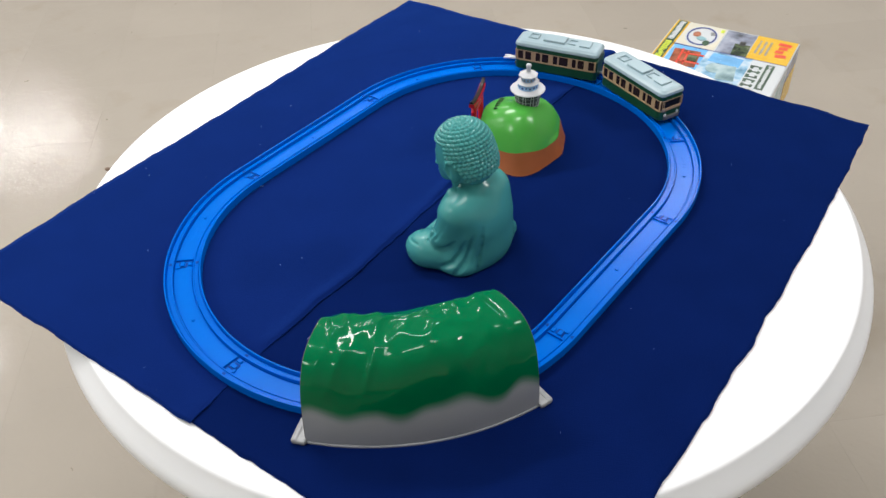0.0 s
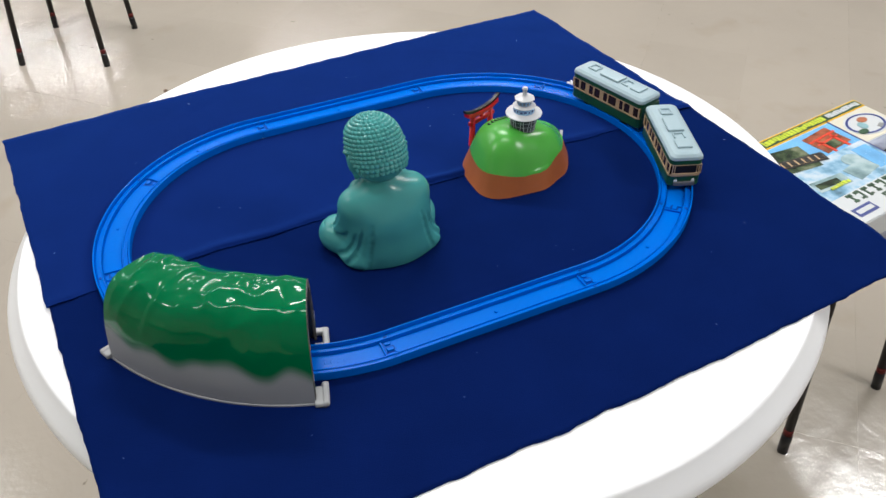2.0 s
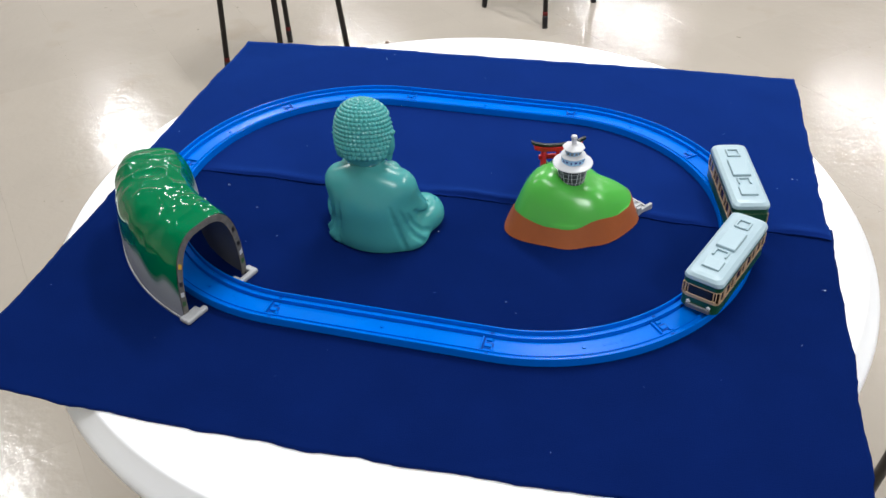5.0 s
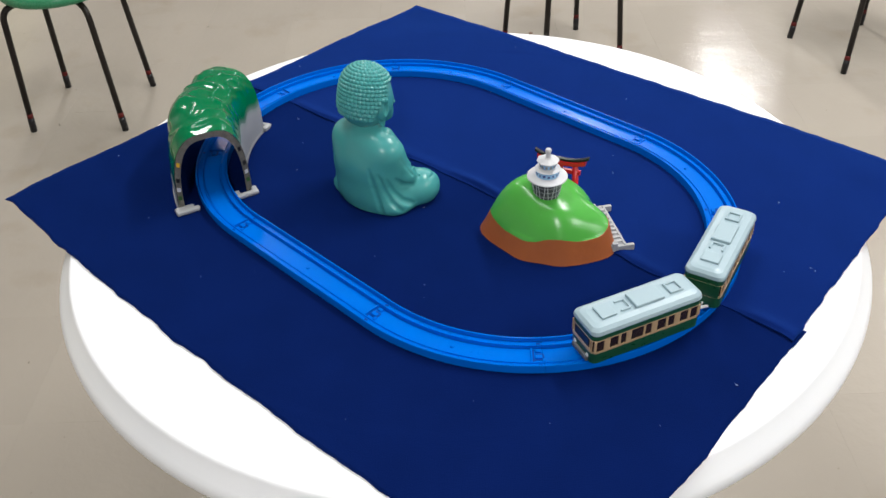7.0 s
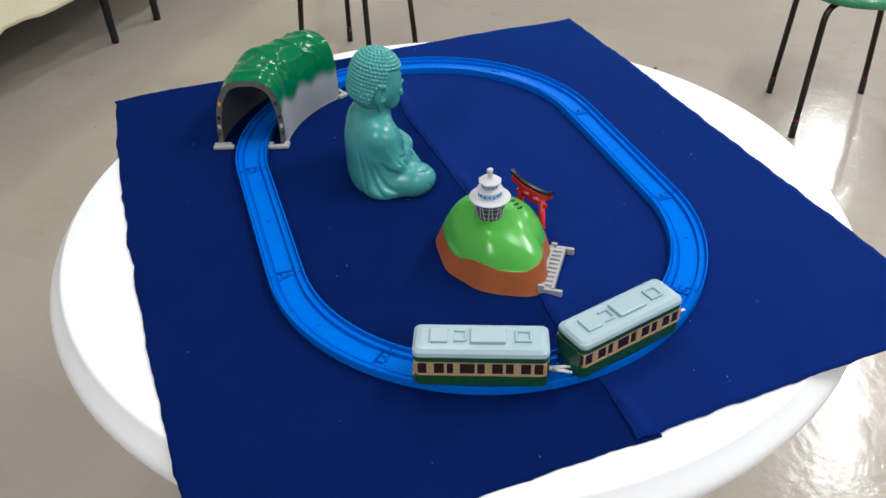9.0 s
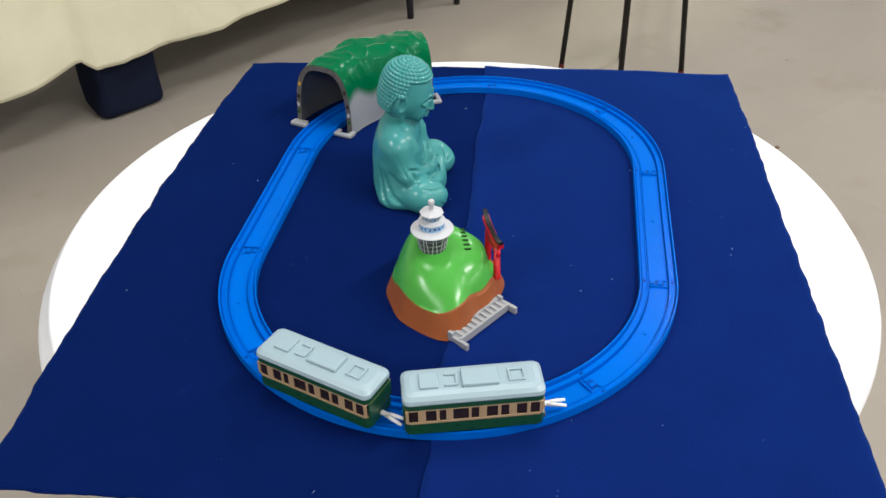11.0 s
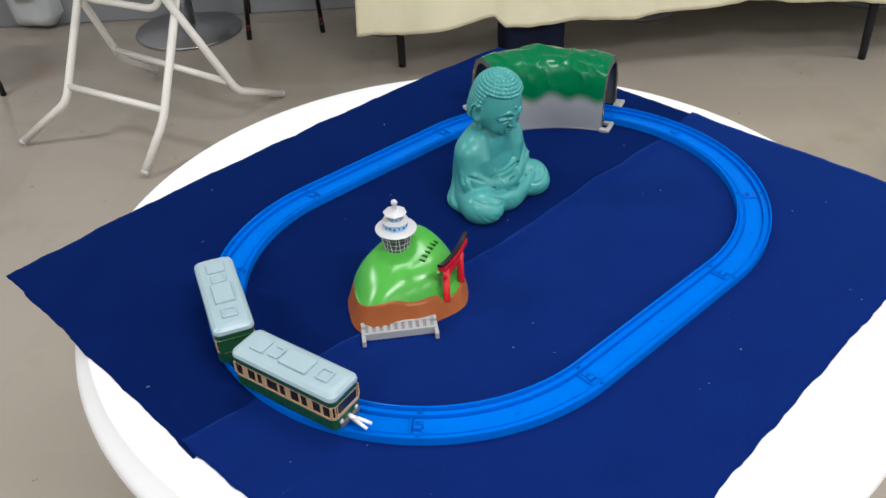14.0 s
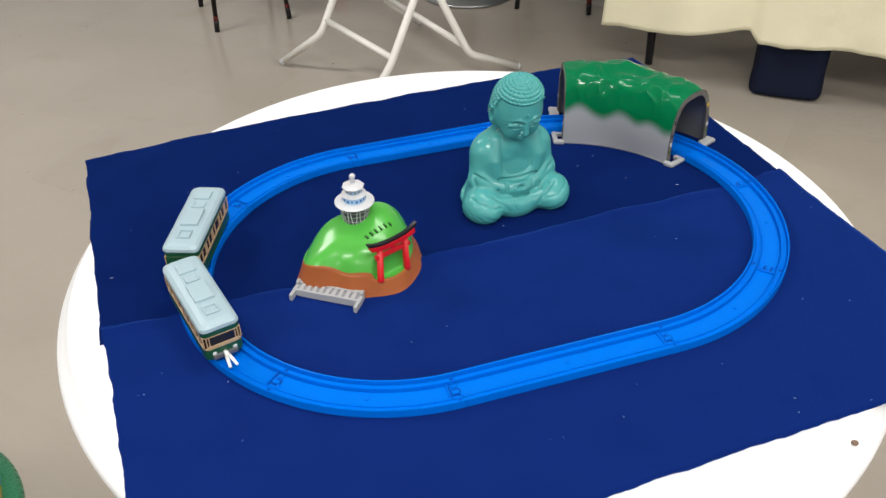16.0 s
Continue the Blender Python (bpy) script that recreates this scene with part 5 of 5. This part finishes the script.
    flat(0.196, l1 - 0.003, 0.036, 0.092, "boxtrees", up=0.0009, turn=-10)
    flat(0.178, 0.268, 0.064, 0.084, "boxblack", up=0.0014, turn=-12)
    flat(0.182, 0.266, 0.068, 0.080, "cream", "print_bar", 0.0018, -12)
    for k in range(7):
        x, y = 0.188 + 0.0122 * k, 0.0818 - 0.0026 * k
        flat(x - 0.0044, x + 0.0044, y - 0.0058, y + 0.0058, "boxblack", "print_bar", 0.0022, -12)
    flat(0.112, 0.172, 0.034, 0.080, "boxgate", up=0.0010, turn=5)
    for x0, x1, y0, y1 in ((0.110, 0.172, 0.046, 0.050), (0.116, 0.166, 0.057, 0.060), (0.122, 0.127, 0.050, 0.086), (0.153, 0.158, 0.050, 0.086)):
        flat(x0, x1, y0, y1, "boxred", "print_bar", 0.0015, 4)
    flat(0.130, 0.151, 0.062, 0.078, "boxtrees", up=0.0019, turn=4)
    disc(0.156, 0.112, 0.017, 0.013, "boxface", 0.0010)
    flat(0.138, 0.190, 0.120, 0.150, "boxface", up=0.0012, turn=9)
    flat(0.104, 0.136, 0.096, 0.150, "boxsky", up=0.0010, turn=-3)
    flat(0.200, 0.262, 0.122, 0.146, "boxface", up=0.0011, turn=-6)
    flat(0.216, 0.258, 0.128, 0.140, "boxtrees", up=0.0016, turn=-6)
    writing(0.205, 0.245, 0.141, 0.148, "boxlime", 0.0022)
    # green title and a dark line of text under it
    flat(0.098, l1 - 0.002, 0.164, 0.220, "boxwhite", up=0.0010)
    for k in range(8):
        x = 0.118 + 0.0165 * k
        flat(x, x + 0.0115, 0.166, 0.172, "boxgreen", "print_bar", 0.0014, (6, -4, 0)[k % 3])
        flat(x + 0.003 * (k % 3), x + 0.003 * (k % 3) + 0.004, 0.170, 0.186, "boxgreen", "print_bar", 0.0014, (-5, 8, 0)[k % 3])
        flat(x + 0.001, x + 0.010, 0.181, 0.185, "boxgreen", "print_bar", 0.0018)
    flat(0.106, 0.196, 0.190, 0.204, "boxgreen", up=0.0014)
    writing(0.110, 0.192, 0.194, 0.200, "boxwhite", 0.0018, 0.0012)
    flat(0.226, 0.266, 0.192, 0.210, "boxnavy", up=0.0014)
    flat(0.230, 0.262, 0.197, 0.205, "boxwhite", "print_bar", 0.0018)

    # printed sides
    def side(axis, c0, c1, z0, z1, m, out=0.0003, name="print_panel"):
        w = 0.0006
        if axis == "d":
            return part(name, box((w, c1 - c0, z1 - z0), (l1 + out, (c0 + c1) / 2, (z0 + z1) / 2)), M[m], bx)
        if axis == "a":
            return part(name, box((w, c1 - c0, z1 - z0), (-out, (c0 + c1) / 2, (z0 + z1) / 2)), M[m], bx)
        return part(name, box((c1 - c0, w, z1 - z0), ((c0 + c1) / 2, l2 + out if axis == "c" else -out, (z0 + z1) / 2)), M[m], bx)

    side("d", 0.002, 0.098, 0.002, hh - 0.002, "boxyellow")
    for k in range(5):
        side("d", 0.010 + 0.016 * k, 0.023 + 0.016 * k, hh - 0.030, hh - 0.008, "boxred", 0.0006, "print_bar")
    for k in range(3):
        side("d", 0.012, 0.085, 0.012 + 0.014 * k, 0.018 + 0.014 * k, "boxgrey", 0.0006, "print_bar")
    side("d", 0.099, 0.108, 0.002, hh - 0.002, "boxnavy")
    side("d", 0.109, l2 - 0.002, 0.002, hh - 0.034, "boxsky")
    side("d", 0.109, l2 - 0.002, hh - 0.032, hh - 0.006, "boxblack")
    for k in range(8):
        side("d", 0.114 + 0.013 * k, 0.124 + 0.013 * k, hh - 0.026, hh - 0.012, "boxwhite", 0.0006, "print_bar")
    side("c", 0.002, 0.085, 0.002, 0.060, "boxyellow")
    side("c", 0.002, 0.085, 0.062, hh - 0.002, "boxdusk")
    side("c", 0.100, 0.180, 0.012, hh - 0.012, "boxface")
    side("c", 0.190, 0.270, 0.004, 0.060, "boxdusk")
    side("a", 0.004, l2 - 0.004, 0.004, hh - 0.004, "boxyellow")
    for k in range(4):
        side("a", 0.05, 0.20, 0.014 + 0.02 * k, 0.022 + 0.02 * k, "boxgrey", 0.0006, "print_bar")
    side("b", 0.004, l1 - 0.004, 0.004, hh - 0.004, "boxgreen")
    return tagged(bx, "printed toy train carton lying on a green stool", "box")


product_box()


# ---------------------------------------------------------------- white folding frame
def folding_frame():
    fr = tagged(empty("folding_table", (-0.36, -1.70, FLOOR)), "ivory folding table on crossed painted tube legs", "folding table")
    O = Vector((-0.36, -1.70, FLOOR))

    def leg(foot, knee, up):
        pts = rounded([Vector(p) - O for p in (foot, knee, up)], 0.03, 6)
        part("leg", tube(pts, 0.0110, 14), M["ivory"], fr, smooth=True)
        f, k = Vector(foot) - O, Vector(knee) - O
        d = (k - f).normalized()
        part("foot_cap", tube([f, f + d * 0.010], 0.0113, 14), M["lightgrey"], fr, smooth=True)

    z = FLOOR + 0.013
    leg((-0.698, -1.575, z), (-0.512, -1.505, -0.508), (-0.285, -1.560, -0.02))
    leg((-0.511, -2.010, z), (-0.400, -1.985, -0.520), (-0.185, -1.820, -0.02))
    leg((-0.170, -1.447, z), (-0.260, -1.455, -0.485), (-0.540, -1.640, -0.02))
    leg((-0.013, -1.860, z), (-0.126, -1.745, -0.485), (-0.386, -1.880, -0.02))

    def bar(a, b_):
        part("cross_bar", tube([Vector(a) - O, Vector(b_) - O], 0.0095, 12), M["ivory"], fr, smooth=True)

    bar((-0.490, -1.512, -0.475), (-0.380, -1.968, -0.480))
    bar((-0.272, -1.463, -0.465), (-0.146, -1.756, -0.448))
    bar((-0.540, -1.640, -0.02), (-0.386, -1.880, -0.02))
    bar((-0.285, -1.560, -0.02), (-0.185, -1.820, -0.02))
    # bent support bar that hangs between the legs
    part("support_bar", tube(rounded([Vector(p) - O for p in ((-0.495, -1.650, -0.02), (-0.360, -1.560, -0.245), (-0.265, -1.800, -0.245), (-0.400, -1.890, -0.02))], 0.04, 8), 0.0095, 12), M["ivory"], fr, smooth=True)
    # unseen top, added so that it shades the floor around the legs
    part("tabletop", box((0.62, 0.46, 0.022), (0.005, -0.022, 0.618), 0.006, -67), M["ivory"], fr)
    return fr


folding_frame()


# ---------------------------------------------------------------- cloth-covered table by the wall
def covered_table():
    tb = tagged(empty("covered_table", room(1.2, 2.07, FLOOR), ROOM_TURN), "long table on round steel pedestals under a cream cloth", "table")
    # local x runs along the wall, local y towards the wall
    u0, u1 = -1.36, 2.6
    topz = 0.70
    part("tabletop", box((u1 - u0 - 0.04, 0.60, 0.03), ((u0 + u1) / 2, 0, topz - 0.018), 0.004), M["ivory"], tb)
    for u in (-1.30, -0.42, 0.42, 1.25, 2.1):
        part("pedestal_disc", lathe([(0, 0.0), (0.132, 0.0), (0.137, 0.006), (0.133, 0.012), (0.06, 0.020), (0.030, 0.030), (0, 0.030)], 56, (u, 0.15, 0)), M["steel"], tb, "round brushed steel pedestal foot", smooth=True)
        part("pedestal_post", tube([(u, 0.15, 0.028), (u, 0.15, topz - 0.032)], 0.027, 24), M["steel"], tb, smooth=True)
    for x, y in ((-1.098, -1.480), (-2.130, -0.455), (-2.280, -0.310), (-3.200, 0.440), (-3.340, 0.580)):
        lu_, ln_ = x * UX + y * UY - 1.2, x * NX + y * NY - 2.07
        part("leg", tube([(lu_, ln_, 0.0), (lu_, ln_, 0.02), (lu_ - 0.01, ln_ + 0.012, topz - 0.034)], [0.0120, 0.0125, 0.0190], 12), M["black"], tb, "dark table leg", smooth=True)
    return tb


HEM_U = [-0.30, -0.18, -0.07, 0.10, 0.205, 0.235, 0.40, 0.55, 0.87, 1.4, 2.0, 2.6, 3.2, 3.9]
HEM_Z = [-0.445, -0.450, -0.453, -0.431, -0.417, -0.445, -0.445, -0.437, -0.418, -0.430, -0.418, -0.436, -0.425, -0.435]


def table_drape():
    """The cream cloth: flat over the top and hanging down the front in shallow folds."""
    u0, u1 = -0.19, 3.85
    front, back, topz = 1.735, 2.385, FLOOR + 0.705
    n_u, n_v = 420, 40
    verts, faces = [], []
    # front drop
    for i in range(n_u):
        u = u0 + (u1 - u0) * i / (n_u - 1)
        for j in range(n_v):
            t = j / (n_v - 1)
            fold = 0.020 * math.sin(u * 9.5 + 1.2) + 0.022 * float(smoothstep(0.20, 0.24, u) * smoothstep(0.75, 0.35, u)) + 0.012 * math.sin(u * 23 + 0.4) + 0.010 * noise.noise((u * 4, 0, 1))
            n = front - 0.012 - t * (0.030 + fold) - 0.004 * noise.noise((u * 14, t * 5, 3))
            low = float(np.interp(u, HEM_U, HEM_Z)) + 0.003 * noise.noise((u * 25, 7, 0))
            z = topz + (low - topz) * t
            verts.append(room(u - 0.02 * t * math.exp(-i / 12), n, z))
    for i in range(n_u - 1):
        for j in range(n_v - 1):
            a = i * n_v + j
            faces.append((a, a + 1, a + n_v + 1, a + n_v))
    # top sheet
    base = len(verts)
    for u, n in ((u0, front - 0.012), (u1, front - 0.012), (u1, back), (u0, back)):
        verts.append(room(u, n, topz))
    faces.append((base, base + 1, base + 2, base + 3))
    ob = grid_mesh("tablecloth", verts, faces, M["creamcloth"], None, "cream cloth hanging in folds over a long table")
    mod = ob.modifiers.new("thickness", "SOLIDIFY")
    mod.thickness, mod.offset = 0.002, 1.0
    return tagged(ob, category="tablecloth")


covered_table()
table_drape()

# second pedestal table beside it, of which the foot shows
ped = tagged(empty("pedestal_table", (-0.775, -2.262, FLOOR)), "small table on a round brushed steel foot", "table")
part("pedestal_disc", lathe([(0, 0.0), (0.180, 0.0), (0.185, 0.006), (0.181, 0.012), (0.06, 0.020), (0.030, 0.030), (0, 0.030)], 56), M["steel"], ped, smooth=True)
part("pedestal_post", tube([(0, 0, 0.028), (0, 0, 0.67)], 0.027, 24), M["steel"], ped, smooth=True)
part("tabletop", lathe([(0, 0.67), (0.26, 0.67), (0.275, 0.675), (0.275, 0.695), (0.27, 0.70), (0, 0.70)], 48), M["ivory"], ped)

# navy bag under the covered table
bag = tagged(empty("bag", (-1.385, -1.185, FLOOR), math.degrees(math.atan2(UY, UX))), "dark navy fabric bag standing on the floor", "bag")
bb = box((0.185, 0.16, 0.26), (0, 0, 0.13), 0.032, seg=4)
bmesh.ops.subdivide_edges(bb, edges=bb.edges[:], cuts=2, use_grid_fill=True)
for v in bb.verts:
    k = 1 - 0.18 * (v.co.z / 0.26)
    q = noise.noise((v.co.x * 9, v.co.y * 9, v.co.z * 9))
    v.co.x = v.co.x * (1.12 - 0.2 * v.co.z / 0.26) + 0.012 * q
    v.co.y = v.co.y * k + 0.012 * noise.noise((v.co.x * 8, 3 + v.co.y * 8, v.co.z * 8))
    if v.co.z > 0.01:
        v.co.z += 0.012 * q
part("bag_body", bb, M["navybag"], bag, smooth=True)
part("bag_handle", tube(rounded([(-0.05, 0.02, 0.24), (-0.045, 0.03, 0.33), (0.045, 0.03, 0.33), (0.05, 0.02, 0.24)], 0.03), 0.007, 10), M["navybag"], bag, smooth=True)

# white carrier bag with red print, by the wall
wb = tagged(empty("carrier_bag", (-0.47, -2.76, FLOOR), 40), "crumpled white plastic bag with a red print", "bag")
b2 = box((0.24, 0.18, 0.24), (0, 0, 0.12), 0.05, seg=3)
bmesh.ops.subdivide_edges(b2, edges=b2.edges[:], cuts=2, use_grid_fill=True)
for v in b2.verts:
    q = noise.noise((v.co.x * 16, v.co.y * 16, v.co.z * 16))
    v.co.x += 0.016 * q
    v.co.y += 0.016 * noise.noise((v.co.x * 16, 5 + v.co.y * 16, v.co.z * 16))
part("bag_body", b2, M["boxwhite"], wb, smooth=True)
part("red_print", box((0.002, 0.10, 0.02), (0.133, 0, 0.16), 0.0005), M["boxred"], wb)
part("red_print", box((0.002, 0.08, 0.012), (0.133, 0, 0.13), 0.0005), M["boxred"], wb)

# a crumb lying on the white rim
crumb_bm = bmesh.new()
bmesh.ops.create_icosphere(crumb_bm, subdivisions=2, radius=0.0032)
for v in crumb_bm.verts:
    v.co = v.co * (1 + 0.35 * noise.noise(v.co * 600))
    v.co.z *= 0.5
crumb = finish("crumb", crumb_bm, M["crumb"], None, "small brown crumb on the white table rim")
crumb.matrix_world = pose(-0.1915, 0.3775, -0.0034, 0, 0, 121)
tagged(crumb, category="crumb")

# ---------------------------------------------------------------- lint on the felt
rng = random.Random(4)
lv, lf = [], []
for k in range(55):
    while True:
        x, y = rng.uniform(-0.40, 0.41), rng.uniform(-0.35, 0.36)
        if math.hypot(x, y) < 0.43:
            break
    a, ln = rng.uniform(0, 6.28), rng.choice((0.0008, 0.001, 0.0012, 0.0016, 0.002, 0.004))
    bendy = rng.uniform(-1.4, 1.4)
    w = 0.00008
    px, py = x, y
    z0 = -0.0014 + (0.0012 if y > 0.0 else 0)
    for s in range(4):
        ca, sa = math.cos(a), math.sin(a)
        qx, qy = px + ln / 4 * ca, py + ln / 4 * sa
        n = len(lv)
        lv += [(px - sa * w, py + ca * w, z0), (px + sa * w, py - ca * w, z0), (qx + sa * w, qy - ca * w, z0), (qx - sa * w, qy + ca * w, z0),
               (px, py, z0 + 0.0004), (qx, qy, z0 + 0.0004)]
        lf += [(n, n + 3, n + 2, n + 1), (n, n + 4, n + 5, n + 3), (n + 1, n + 2, n + 5, n + 4)]
        px, py = qx, qy
        a += bendy / 3
tagged(grid_mesh("lint", lv, lf, M["lint"], None, "scattered pale lint fibres on the navy felt"), category="lint", kind="stuff")

# ---------------------------------------------------------------- floor tiles
TILE = 0.2855
t_bm = box((TILE - 0.0002, TILE - 0.0002, 0.004), (0, 0, -0.002))
tile_me = bpy.data.meshes.new("floor_tile")
t_bm.to_mesh(tile_me)
t_bm.free()
tile_me.materials.append(M["floor"])
turn45 = math.sqrt(0.5)
fm = floor.matrix_world.inverted()
spots = []
for i in range(-36, 37):
    for j in range(-36, 37):
        # joints lie where x - y = -1.09 + 0.4037 k and x + y = 0.11 + 0.4037 m
        d, c = 0.11 + 0.4037 * (i + 0.5), -1.09 + 0.4037 * (j + 0.5)
        x, y = (d + c) / 2, (d - c) / 2
        uu, nn = x * UX + y * UY, x * NX + y * NY
        if U0 + 0.2 < uu < U1 - 0.2 and N0 + 0.2 < nn < N1 - 0.12:
            spots.append((math.hypot(x + 0.15, y), x, y))
spots.sort()
for _, x, y in spots[:296]:
    ob = new("floor_tile", tile_me)
    ob.parent = floor
    ob.matrix_local = fm @ pose(x, y, FLOOR, 0, 0, 45)
tv, tf = [], []
e = (TILE - 0.0002) / 2
for _, x, y in spots[296:]:
    n = len(tv)
    for a, b_ in ((-e, -e), (e, -e), (e, e), (-e, e)):
        tv.append((x + (a - b_) * turn45, y + (a + b_) * turn45, FLOOR))
    tf.append((n, n + 1, n + 2, n + 3))
rest = grid_mesh("floor_tile_field", tv, tf, M["floor"], None, "", smooth=False)
rest.parent = floor
rest.matrix_local = fm
tagged(rest, kind="stuff")
